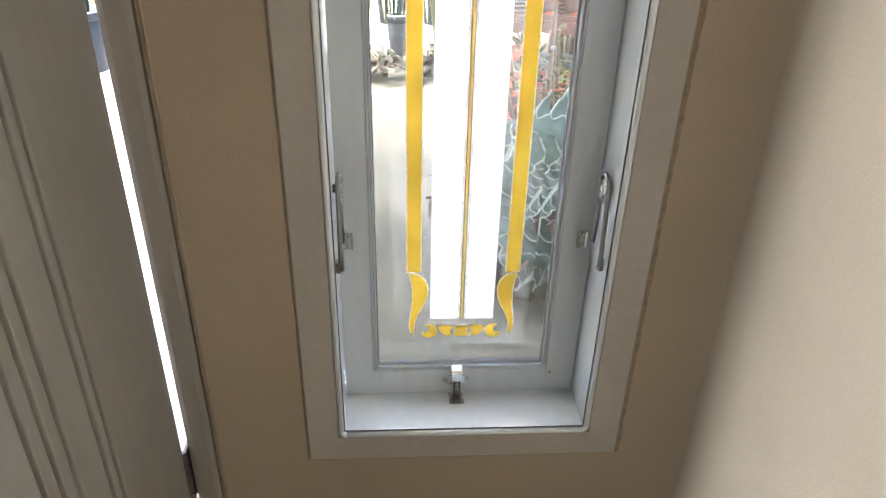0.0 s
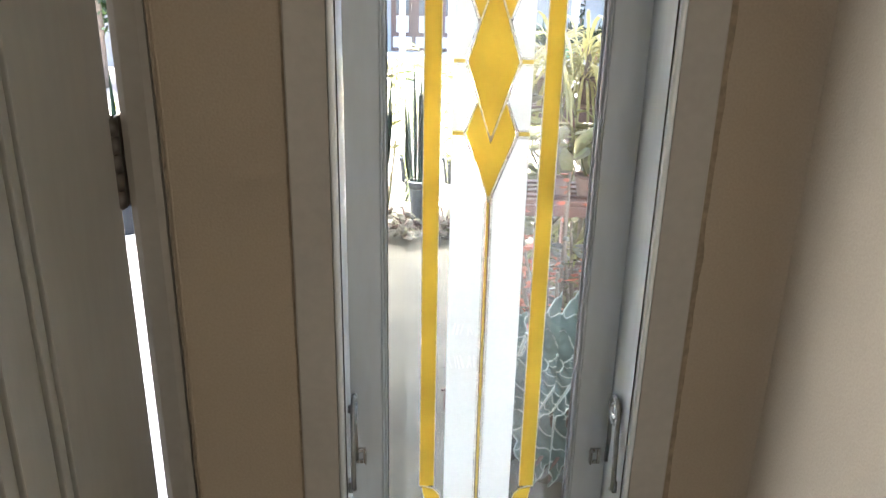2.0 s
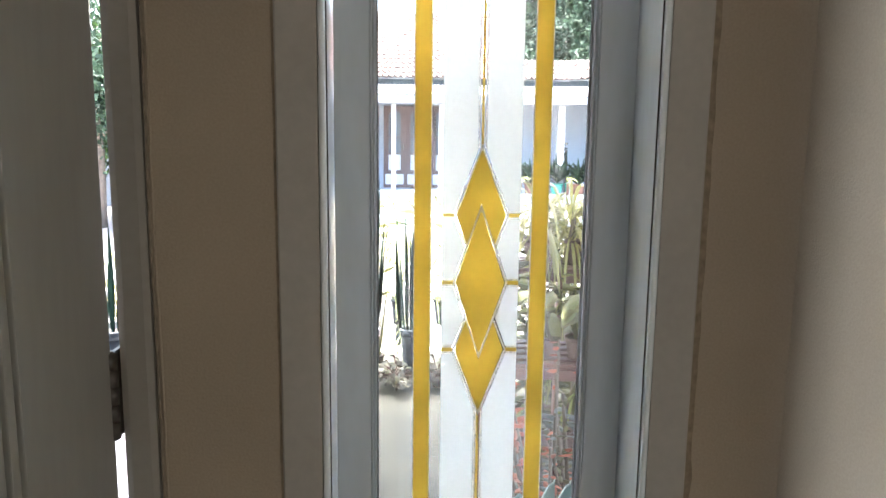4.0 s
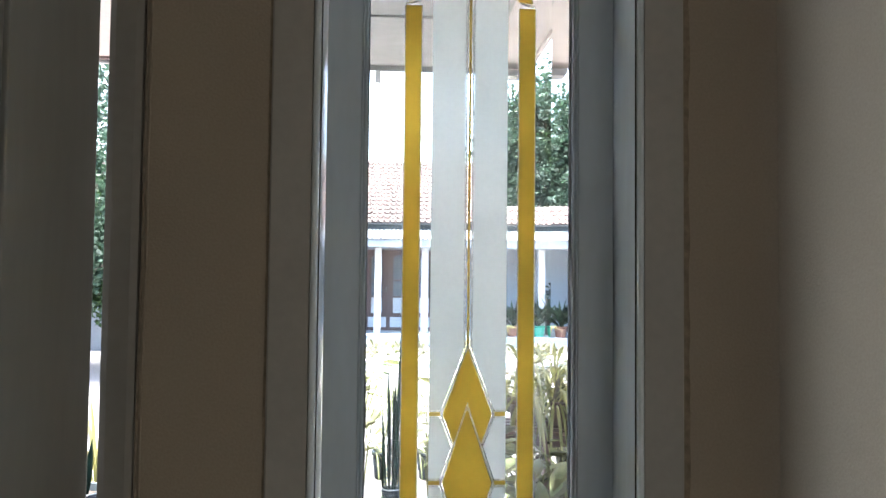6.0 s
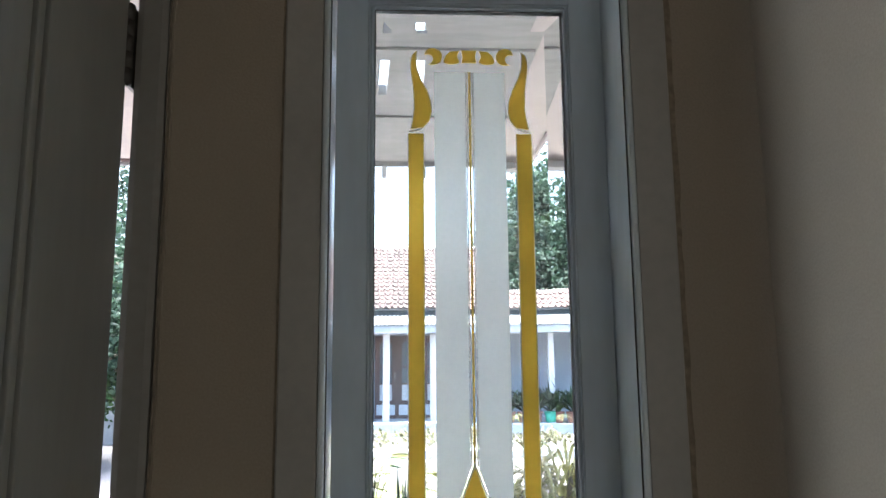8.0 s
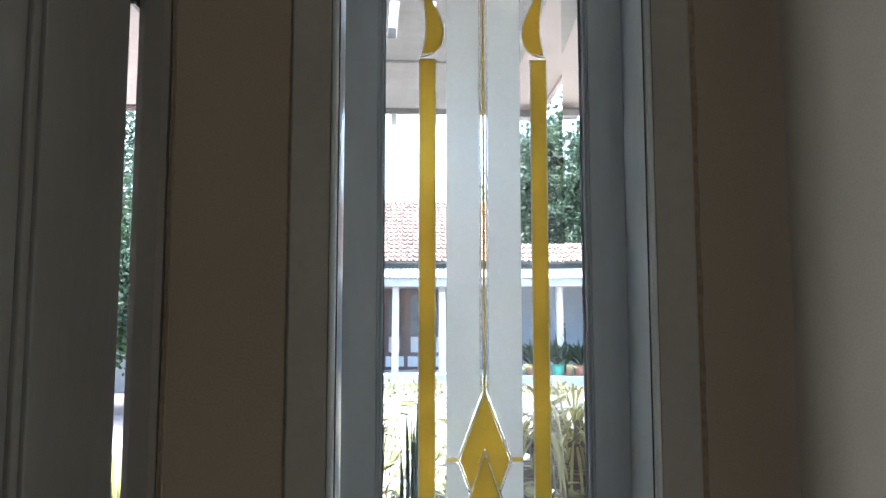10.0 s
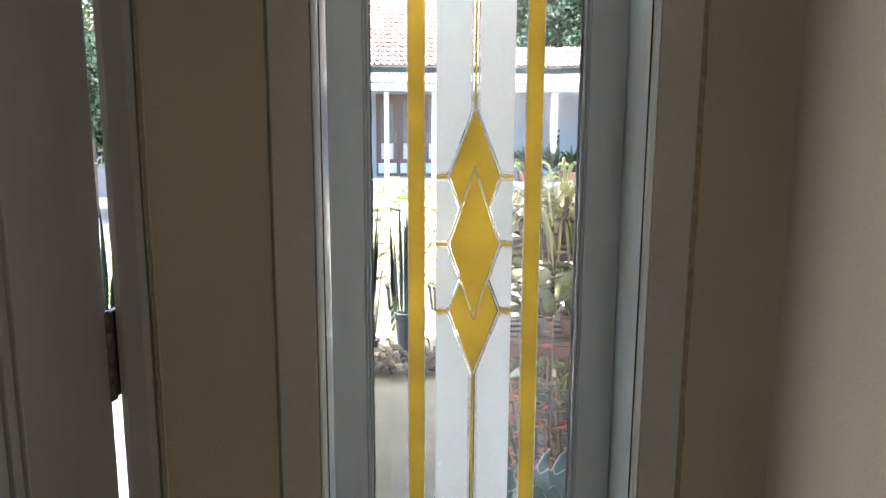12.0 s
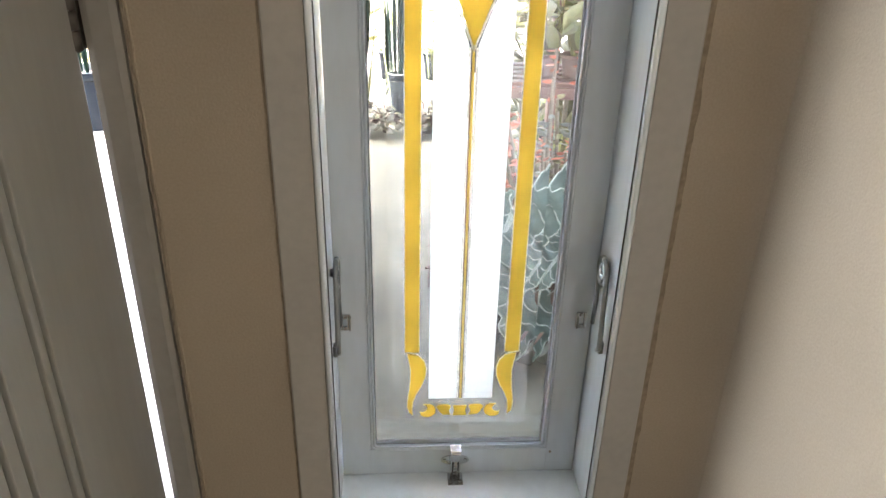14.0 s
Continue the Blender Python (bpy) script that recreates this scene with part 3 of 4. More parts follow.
        moon = [(mx + 0.0110 * math.cos(radians(a)), 0.4125 + 0.0045 * math.sin(radians(a))) for a in range(0, 181, 20)]
        low = [(mx - 0.0110 + 0.0030 * math.sin(math.pi * k / 5) , 0.4125 - 0.0145 * k / 5) for k in range(1, 6)] + [(mx + 0.0010, 0.3985), (mx + 0.0070, 0.4040)]
        part("amber_moon", prism([(s * x, zz(z)) for x, z in moon + low], Y0, Y1), YELLOW, sash)
    part("amber_block", prism([(x, zz(z)) for x, z in ((-0.0105, 0.4145), (-0.0085, 0.4060), (-0.0105, 0.3970), (0.0105, 0.3970), (0.0085, 0.4060), (0.0105, 0.4145))], Y0, Y1), YELLOW, sash)

part("screw_hole", lathe([(0.0022, 0), (0.0022, 0.0012)], 12), CAULK, sash).matrix_local = pose(0.147, S + 0.0004, 0.3300, 90)


def casement_stay(s):
    """A wire hook on the reveal with its round eye above, and its bracket on the sash."""
    stay = new("casement_stay")
    stay.parent = window
    stay["label"] = "grey steel casement hook"
    X = OP_R if s > 0 else OP_L
    x = X - s * 0.007
    cy, cz = 0.043, 0.684
    ring = [(x, cy + 0.0185 * math.sin(a), cz + 0.0185 * math.cos(a)) for a in [2 * math.pi * k / 24 for k in range(25)]]
    part("eye", tube(ring, 0.0036, 8), STEEL, stay, smooth=True)
    part("washer", tube([(x, cy + 0.0095 * math.sin(a), cz + 0.0095 * math.cos(a)) for a in [2 * math.pi * k / 20 for k in range(21)]], 0.0030, 8), CHROME, stay, smooth=True)
    part("pin", tube([(X + s * 0.001, cy, cz), (X - s * 0.009, cy, cz), (X - s * 0.011, cy, cz)], [0.0058, 0.0058, 0.0035], 12), STEEL, stay, smooth=True)
    part("rod", tube([(x, cy - 0.0180, cz + 0.004), (x, cy - 0.0190, cz - 0.012), (x, 0.0200, 0.635), (x, 0.0155, 0.592), (x, 0.0160, 0.578), (x, 0.0225, 0.572)], 0.0036, 8), STEEL, stay, smooth=True)
    part("rod", tube([(x, cy + 0.0175, cz - 0.006), (x, cy + 0.0165, cz - 0.022), (x, 0.0555, 0.633), (x, 0.0600, 0.592)], 0.0030, 8), STEEL, stay, smooth=True)
    part("foot", box(min(X + s * 0.001, X - s * 0.006), max(X + s * 0.001, X - s * 0.006), 0.020, 0.032, 0.566, 0.584, bevel=0.002), STEEL, stay)
    bx = 0.171 * s
    # bracket: a folded plate with a slot for the hook's end
    for x0, x1, z0, z1 in ((bx - 0.0075, bx - 0.003, 0.566, 0.592), (bx + 0.003, bx + 0.0075, 0.566, 0.592), (bx - 0.0028, bx + 0.0028, 0.566, 0.572), (bx - 0.0028, bx + 0.0028, 0.585, 0.592)):
        part("bracket", box(x0, x1, S - 0.0035, S, z0, z1, bevel=0.0008), CHROME, stay)
    part("bracket_lip", box(bx - s * 0.0075 - 0.0012, bx - s * 0.0075 + 0.0012, S - 0.011, S - 0.001, 0.569, 0.589, bevel=0.0008), STEEL, stay)
    part("screw", lathe([(0.0024, 0), (0.0018, 0.0012)], 10), CHROME, stay).matrix_local = pose(bx, S - 0.0035, 0.589, 90)


casement_stay(1)
casement_stay(-1)

# spring latch at the foot of the sash
latch = new("latch")
latch.parent = window
latch["label"] = "chrome spring latch"
latch.location.z = -0.006
lx = -0.006
bm = prism([(lx + 0.0225 * math.cos(a), 0.324 + 0.0095 * math.sin(a)) for a in [2 * math.pi * k / 20 for k in range(20)]], S - 0.002, S)
part("back_plate", bm, CHROME, latch)
for dx in (-0.0068, 0.0068):
    part("cheek", box(lx + dx - 0.0012, lx + dx + 0.0012, S - 0.0165, S - 0.0015, 0.303, 0.352, bevel=0.0006), CHROME, latch)
part("latch_body", box(lx - 0.0054, lx + 0.0054, S - 0.008, S - 0.001, 0.300, 0.350, bevel=0.001), CHROME, latch)
part("latch_tongue", tube([(lx, S - 0.0125, 0.2985), (lx, S - 0.0135, 0.316), (lx, S - 0.0125, 0.334)], [0.0036, 0.0046, 0.0034], 12), CHROME, latch, smooth=True)
part("latch_head", box(lx - 0.0088, lx + 0.0088, S - 0.020, S - 0.002, 0.349, 0.3565, bevel=0.0022), CHROME, latch, "bright chrome thumb piece")
part("latch_thumb", box(lx - 0.0075, lx + 0.0075, S - 0.0225, S - 0.0185, 0.338, 0.354, bevel=0.0016), CHROME, latch)
part("spring", tube([(lx + 0.003 * math.cos(k), S - 0.0175 + 0.003 * math.sin(k), 0.306 + 0.0014 * k) for k in [q * 0.5 for q in range(36)]], 0.0008, 6), STEEL, latch, smooth=True)
part("strike_plate", box(lx - 0.012, lx + 0.012, S - 0.030, S - 0.002, OP_B, OP_B + 0.0014, bevel=0.0005), CHROME, latch, "dull steel strike plate on the sill")
for dx in (-0.007, 0.007):
    part("screw", lathe([(0.0026, 0), (0.0022, 0.001)], 12), CHROME, latch).matrix_local = pose(lx + dx, S - 0.022, OP_B + 0.0014)
for dx in (-0.0165, 0.0165):
    part("screw", lathe([(0.0026, 0), (0.0024, 0.0012)], 12), CHROME, latch).matrix_local = pose(lx + dx, S - 0.002, 0.324, 90)

# ---- door frame and open door ----
frame_thing = thing("door_frame", "pale grey painted wooden door frame", "door frame", kind="structure")
JD = 0.13
part("jamb", box(DOOR_R, FR_R - 0.001, -0.003, JD, 0, FR_T, bevel=0.010), JAMBSHADED, frame_thing)
part("jamb", box(FR_L + 0.001, DOOR_L, -0.003, JD, 0, FR_T, bevel=0.010), JAMBSHADED, frame_thing)
part("head", box(DOOR_L, DOOR_R, -0.002, JD, DOOR_T, FR_T, bevel=0.004), JAMBSHADED, frame_thing)
part("stop", box(DOOR_R - 0.011, DOOR_R, 0.06, JD - 0.01, 0, DOOR_T - 0.001), PAINTLIT, frame_thing)
part("stop", box(DOOR_L, DOOR_L + 0.011, 0.06, JD - 0.01, 0, DOOR_T - 0.001), PAINTLIT, frame_thing)
# wavy caulk line where the frame meets the plaster
pts = []
for k in range(90):
    z = 0.02 + 2.1 * k / 89
    pts.append((FR_R + 0.0015 + 0.0022 * noise.noise((0.3, 1.7, z * 6)) + 0.0009 * noise.noise((2.3, 0.7, z * 40)), -0.0015, z))
part("caulk_line", tube(pts, 0.0017, 6), CAULK, frame_thing)
pts2 = [(x + 0.0042, -0.0012, z) for x, y, z in pts]
part("paint_ridge", tube(pts2, 0.0016, 6), WALL, frame_thing)

door = thing("door_1", "cream grey painted panel door standing wide open", "door", kind="structure")
LX, LT = -0.4245, 0.036
LEAF_END, LEAF_B, LEAF_T = -0.853, 0.012, 2.082
part("leaf_core", box(LX - LT, LX - 0.0092, LEAF_END, -0.013, LEAF_B, LEAF_T, bevel=0.002), DOORSHADED, door)
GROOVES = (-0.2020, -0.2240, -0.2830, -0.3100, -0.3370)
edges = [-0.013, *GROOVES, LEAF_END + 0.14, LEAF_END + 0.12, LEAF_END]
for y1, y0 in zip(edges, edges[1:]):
    part("face_board", box(LX - 0.009, LX, y0 + (0.0046 if y0 > LEAF_END else 0), y1 - (0.0046 if y1 < -0.02 else 0), LEAF_B, LEAF_T, bevel=0.0018), DOORSHADED, door)


def hinge(z0):
    h = new("hinge")
    h.parent = door
    h["label"] = "dark steel butt hinge"
    hx, hy = -0.4258, -0.0115
    for k in range(5):
        part("knuckle", tube([(hx, hy, z0 + 0.0204 * k + 0.0006), (hx, hy, z0 + 0.0204 * (k + 1) - 0.0006)], 0.0072, 12), DARKSTEEL, h, smooth=True)
    part("pin", tube([(hx, hy, z0 - 0.002), (hx, hy, z0 + 0.104)], 0.0035, 10), DARKSTEEL, h)
    part("plate", box(hx - 0.001, DOOR_R - 0.0005, -0.008, 0.030, z0, z0 + 0.102), DARKSTEEL, h)
    part("plate", box(LX - 0.028, hx - 0.001, -0.0128, -0.0108, z0, z0 + 0.102), DARKSTEEL, h)


for z0 in (0.167, 0.9765, 1.7751):
    hinge(z0)

# ---- outside: ground and terrace ----
GZ, TZ = -0.25, -0.06
bm = bmesh.new()
bmesh.ops.create_grid(bm, x_segments=60, y_segments=60, size=400)
bmesh.ops.translate(bm, verts=bm.verts, vec=(0, 0, GZ))
solid("ground", bm, GRAVEL, "pale sunlit gravel yard", "ground", "structure")
terrace = box(-5, 3.4, WT + 0.001, 3.75, GZ - 0.05, TZ, bevel=0.008)
solid("terrace", terrace, CONCRETE, "worn concrete terrace under the porch roof, darkened for its shade", "terrace", "structure")
# pale stretch added to throw light up onto the right reveal
solid("terrace_tiles", box(-4.98, -0.36, WT + 0.004, 3.40, TZ - 0.02, TZ + 0.004, bevel=0.002), PALEBOUNCE, "pale pinkish stretch of the terrace by the door, added to bounce light", "terrace", "structure")
solid("terrace_kerb", box(-5, 3.4, 3.76, 3.92, GZ - 0.05, TZ - 0.02, bevel=0.01), WHITE, "white painted terrace kerb", "kerb", "structure")

# porch roof: cream ceiling with a grey boarded stretch that has open slots
porch = thing("porch_roof", "low porch ceiling with grey boards and open slots", "porch roof", kind="structure")
CZ0, CZ1, PE = 2.65, 2.70, 3.42
RX = 0.665
for x0, x1, y0, y1 in ((-5.0, -0.42, WT + 0.002, PE), (0.43, RX, WT + 0.002, PE)):
    part("ceiling_panel", box(x0, x1, y0, y1, CZ0, CZ1), PINK, porch)
for x0, x1, y0, y1 in ((-0.419, -0.230, 0.16, PE), (-0.187, -0.046, 0.16, PE), (-0.008, 0.429, 0.16, PE), (-0.230, -0.187, 0.16, 1.905), (-0.230, -0.187, 2.313, PE), (-0.046, -0.008, 0.16, 1.525), (-0.046, -0.008, 1.68, 1.925), (-0.046, -0.008, 2.31, PE)):
    part("board", box(x0, x1, y0, y1, CZ0 + 0.004 * (x0 < -0.2), CZ1), SOFFIT, porch)
part("ceiling_panel", box(RX + 0.03, 3.4, WT + 0.002, 1.9, CZ0, CZ1), PINK, porch)
for y in (1.05, 1.83, 2.62):
    part("batten", box(-0.40, 0.42, y - 0.03, y + 0.03, CZ0 - 0.012, CZ0 + 0.002, bevel=0.003), SOFFIT, porch)
part("fascia", box(-5.0, RX, PE + 0.002, PE + 0.03, CZ0 - 0.03, CZ1 + 0.05, bevel=0.003), SOFFIT, porch, "weathered grey fascia board")
part("edge_strip", box(-5.0, -0.43, PE - 0.03, PE, CZ0 - 0.014, CZ0 - 0.001, bevel=0.002), BROWN, porch, "dark red-brown edge strip")
part("edge_board", box(RX + 0.001, RX + 0.022, WT + 0.01, PE, CZ0 - 0.02, CZ1 + 0.05, bevel=0.003), PINK, porch)
part("bracket", box(0.50, 0.64, PE - 0.10, PE, CZ0 - 0.07, CZ0 - 0.031, bevel=0.004), SOFFIT, porch)
for x in (-0.205, 0.022, -0.9):
    part("clip", box(x - 0.016, x + 0.016, PE - 0.01, PE + 0.02, CZ0 - 0.105, CZ0 - 0.0305, bevel=0.003), WHITE, porch)
for x0, x1 in ((-5.1, -0.27), (0.03, RX + 0.1)):
    part("roof_sheet", box(x0, x1, WT + 0.003, PE + 0.2, 2.84, 2.86), TIN, porch)
part("post", box(-4.95, -4.83, PE - 0.16, PE - 0.04, TZ, CZ0 - 0.001, bevel=0.01), PINK, porch)
bm = bmesh.new()
add_box(bm, 3.2, 3.35, 0.16, 3.6, TZ, 2.2)
solid("yard_wall", bm, HOUSEWALL, "white lime-washed garden wall", "wall", "structure")

# ---- house across the yard ----
house = thing("house", "white single-storey house with a clay tile roof", "house", (0, 0, 0))
HY, HP, HB = 18.5, 17.0, -0.02
part("plinth", box(-9, 8, HP - 0.5, 24, GZ - 0.05, HB, bevel=0.02), FASCIA, house)
part("step", box(-0.42, 0.75, HP - 0.95, HP - 0.501, GZ - 0.05, 0.06, bevel=0.02), FASCIA, house)
bm = bmesh.new()
cuts = [(-9, -2.16), (0.24, 0.36), (1.46, 8)]
for a, c in cuts:
    add_box(bm, a, c, HY, HY + 0.2, HB, 2.62)
add_box(bm, -2.16, 0.24, HY, HY + 0.2, 2.12, 2.62)
add_box(bm, 0.36, 1.46, HY, HY + 0.2, 2.12, 2.62)
part("wall", bm, HOUSEWALL, house)
# dark sheet behind the doors stands for the unlit rooms
part("wall", box(-9, 8, HY + 0.6, HY + 0.7, HB, 2.6), SHADEDARK, house)


def glazed(x0, x1, handle):
    """A brown framed door leaf: a tall pane with a rounded top, two lower panes with white cloth, a pale foot panel."""
    w = new("door")
    w.parent = house
    z0, z1, f = HB, 2.12, 0.13
    a, c, m = x0 + f, x1 - f, (x0 + x1) / 2
    for p, q in ((x0, a), (c, x1)):
        part("stile", box(p + 0.004, q, HY - 0.03, HY + 0.05, z0, z1, bevel=0.006), BROWN, w)
    for p, q in ((z0, 0.06), (0.34, 0.44), (0.85, 0.89), (1.29, 1.33), (2.0, z1)):
        part("rail", box(a, c, HY - 0.022, HY + 0.045, p, q), BROWN, w)
    part("foot_panel", box(a - 0.08, c + 0.08, HY - 0.036, HY - 0.031, 0.07, 0.335), CURTAIN, w, "white painted foot panel")
    part("pane", box(a, c, HY + 0.01, HY + 0.016, 0.44, 0.85), CURTAIN, w, "pane with white cloth behind")
    part("pane", box(a, c, HY + 0.01, HY + 0.016, 0.89, 1.29), GREYPANE, w)
    part("pane", box(a, c, HY + 0.01, HY + 0.016, 1.33, 2.0), GREYPANE, w)
    h = (c - a) / 2
    arch = [(m + h * math.cos(radians(k)), 1.87 + 0.12 * math.sin(radians(k))) for k in range(0, 181, 15)]
    for side in (1, -1):
        half = [p for p in arch if (p[0] - m) * side >= -1e-6]
        half.sort(key=lambda p: p[1])
        part("arch_piece", prism(half + [(m, 2.001), (m + side * h, 2.001)], HY - 0.02, HY + 0.005), BROWN, w)
    if handle:
        part("handle", box(x1 - 0.075, x1 - 0.045, HY - 0.05, HY - 0.031, 0.98, 1.14, bevel=0.008), CHROME, w, "pale metal door handle")


for x0, handle in ((-2.16, False), (-1.50, False), (-0.86, True), (-0.31, False), (0.36, False), (0.91, False)):
    glazed(x0, x0 + 0.55, handle)
part("mullion", box(-0.949, -0.862, HY - 0.028, HY + 0.06, HB, 2.12), BROWN, house)
part("mullion", box(-1.609, -1.502, HY - 0.028, HY + 0.06, HB, 2.12), BROWN, house)
for x in (-5.2, -2.3, 0.60, 3.51, 6.4):
    part("column", box(x - 0.085, x + 0.085, HP - 0.05, HP + 0.12, HB, 2.12, bevel=0.012), WHITE, house)
part("fascia", box(-9, 8, HP - 0.36, HP - 0.32, 2.125, 2.30, bevel=0.008), FASCIA, house)
part("beam", box(-9, 8, HP - 0.05, HP + 0.12, 2.121, 2.28, bevel=0.008), FASCIA, house)
# corrugated tin over the porch
bm = bmesh.new()
n = 680
prev = None
for k in range(n + 1):
    x = -9.1 + 17.2 * k / n
    z = 0.020 * math.sin(k * math.pi / 2)
    row = (bm.verts.new((x, HP - 0.42, 2.325 + z)), bm.verts.new((x, HY - 0.08, 2.665 + z)))
    if prev:
        bm.faces.new((prev[0], row[0], row[1], prev[1]))
    prev = row
part("tin_roof", bm, TIN, house, "corrugated grey tin porch roof")
# board coloured near black to carry the shade of the eaves
part("ridge_board", box(-9.1, 8.1, HY - 0.07, HY - 0.01, 2.621, 2.83), SHADEDARK, house, "dark shaded board under the tiles")

# roof body under the tiles
ROOF_X = 2.35
Y_E, Z_E, Y_R, Z_R = 18.3, 2.86, 22.2, 5.18
slope = math.atan2(Z_R - Z_E, Y_R - Y_E)
run = math.hypot(Z_R - Z_E, Y_R - Y_E)


def roof_deck(x0, x1, length):
    bm = bmesh.new()
    add_box(bm, x0, x1, 0, length, -0.08, -0.045)
    bmesh.ops.transform(bm, matrix=Matrix.Translation((0, Y_E, Z_E)) @ Matrix.Rotation(slope, 4, "X"), verts=bm.verts)
    return bm


main_roof = part("roof", roof_deck(-9.2, ROOF_X, run), TIN, house)
low_roof = part("roof", roof_deck(ROOF_X, 8.2, 1.15), TIN, house)
bm = bmesh.new()
add_box(bm, -9, ROOF_X - 0.1, HY + 0.3, 24, 2.7, 2.9)
add_box(bm, ROOF_X - 0.12, ROOF_X - 0.02, HY + 0.3, 22.0, 2.9, 3.0)
part("attic", bm, HOUSEWALL, house)


# ---- pots and plants ----
def pot(owner, r_top, r_low, h, mat, rim_mat, at=(0, 0, 0)):
    bm = lathe([(r_low, 0), (r_low * 1.02, 0.01), (r_top * 0.93, h * 0.86), (r_top * 0.86, h * 0.86), (r_low * 0.8, h * 0.8)], 28)
    p = part("pot", bm, mat, owner, smooth=True)
    p.location = at
    bm = bmesh.new()
    for r0, r1, z0, z1 in ((r_top * 0.94, r_top, h * 0.86, h * 0.90), ):
        prof = [(r0, z0), (r1, z0 + 0.004), (r1, h), (r0 * 0.94, h), (r0 * 0.90, z0)]
        lathe(prof, 28, bm)
    q = part("rim", bm, rim_mat, owner, smooth=True)
    q.location = at
    s = part("soil", lathe([(r_top * 0.80, h * 0.78), (r_top * 0.85, h * 0.885), (0.01, h * 0.9)], 20), SOIL, owner)
    s.location = at


def snake_plant(at, r, h, tall, count, seed, label):
    g = random.Random(seed)
    t = thing("snake_plant", label, "potted plant", at)
    pot(t, r, r * 0.60, h, BLUEPOT, BLUEPOT)
    part("rim_edge", tube([(r * math.cos(a), r * math.sin(a), h) for a in [2 * math.pi * k / 28 for k in range(29)]], 0.003, 6), WHITEPOT, t, "pale worn pot edge", smooth=True)
    for k in range(count):
        a = 2 * math.pi * k / count + g.uniform(-0.3, 0.3)
        d = g.uniform(0.02, 0.05)
        bm = blade(bmesh.new(), (d * math.cos(a), d * math.sin(a), h * 0.86), (0.075 * math.cos(a), 0.05 * math.sin(a), 1), tall * (1.0 if k == 2 else g.uniform(0.45, 0.85)), g.uniform(0.020, 0.032), 0.02, g.uniform(-1.5, 1.5), 8, 0.22, 0.4)
        bmesh.ops.solidify(bm, geom=bm.faces[:], thickness=0.004)
        part("leaf", bm, SNAKE, t, smooth=True)
    return t


def bushy(name, at, label, mat, r, h, pot_mats, count, length, width, droop, spread, seed, category="potted plant", stem=0.0, fold=0.2, shape=0.45):
    """A potted plant of many blades that rise and arch outwards."""
    g = random.Random(seed)
    t = thing(name, label, category, at)
    pot(t, r, r * 0.72, h, *pot_mats)
    for k in range(count):
        a = g.uniform(0, 2 * math.pi)
        tilt = g.uniform(0.15, 1.0) * spread
        z = h * 0.85 + stem * g.random()
        bm = blade(bmesh.new(), (0.02 * math.cos(a), 0.02 * math.sin(a), z), (math.sin(tilt) * math.cos(a), math.sin(tilt) * math.sin(a), math.cos(tilt)), length * g.uniform(0.65, 1.1), width * g.uniform(0.7, 1.2), droop * g.uniform(0.6, 1.3), g.uniform(-0.6, 0.6), 7, fold, shape)
        part("leaf", bm, mat, t, smooth=True)
    if stem:
        part("stem", tube([(0, 0, h * 0.8), (0.01, 0, h + stem * 0.5), (0, 0.01, h + stem)], [0.012, 0.009, 0.005]), BARK, t)
    return t


def variegated(name, at, label, r, h, mats, leaves, seed, tall, length, width, rim=None):
    """A potted plant with broad, nearly level leaves on stalks, pale in the middle and dark at the rim."""
    g = random.Random(seed)
    t = thing(name, label, "potted plant", at)
    pot(t, r, r * 0.72, h, *mats)
    for k in range(leaves):
        a = 2.4 * k + g.uniform(-0.4, 0.4)
        z = h + tall * (0.35 + 0.65 * g.random())
        out = g.uniform(0.05, 0.6 * length + 0.06)
        top = Vector((out * math.cos(a), out * math.sin(a), z))
        part("stalk", tube([(0.01 * math.cos(a), 0.01 * math.sin(a), h * 0.86), (top.x * 0.4, top.y * 0.4, z * 0.8), top], [0.0032, 0.0028, 0.0022], 6), LEAFYELLOW, t)
        way = (math.cos(a), math.sin(a), g.uniform(-0.1, 0.5))
        L, w = length * g.uniform(0.7, 1.15), width * g.uniform(0.8, 1.15)
        twist, droop = g.uniform(-0.5, 0.5), g.uniform(0.5, 1.1)
        leaf = part("leaf", blade(bmesh.new(), top, way, L, w, droop, twist, 8, 0.16, 0.42), rim or (LEAFDARK if k % 3 else LEAF), t, smooth=True)
        part("leaf_middle", blade(bmesh.new(), top + Vector((0, 0, 0.0025)), way, L * 0.94, w * 0.62, droop, twist, 8, 0.16, 0.42), CREAMLEAF, leaf, "creamy yellow leaf centre", smooth=True)
    return t


def rosette(at, label, seed, r=0.13, n=110):
    """A low plant of round brown and olive leaves on short stalks in a shallow pot."""
    g = random.Random(seed)
    t = thing("begonia", label, "potted plant", at)
    pot(t, 0.04, 0.03, 0.05, SOIL, SOIL)
    for k in range(n):
        a, d = g.uniform(0, 6.28), r * g.random() ** 0.6
        p = Vector((d * math.cos(a), d * math.sin(a), 0.09 + 0.14 * g.random() * (1.2 - d / r) - 0.03))
        w = g.uniform(0.022, 0.044)
        bm = blade(bmesh.new(), p, (math.cos(a), math.sin(a), g.uniform(-0.3, 0.5)), w * 1.15, w, 0.8, g.uniform(-0.4, 0.4), 6, 0.14, 0.55)
        part("leaf", bm, (BEGONIA, BEGONIA, OLIVE)[k % 3], t, smooth=True)
        part("stalk", tube([(0, 0, 0.06), p * 0.6 + Vector((0, 0, 0.02)), p], 0.0022, 5), REDLEAF, t)
    return t


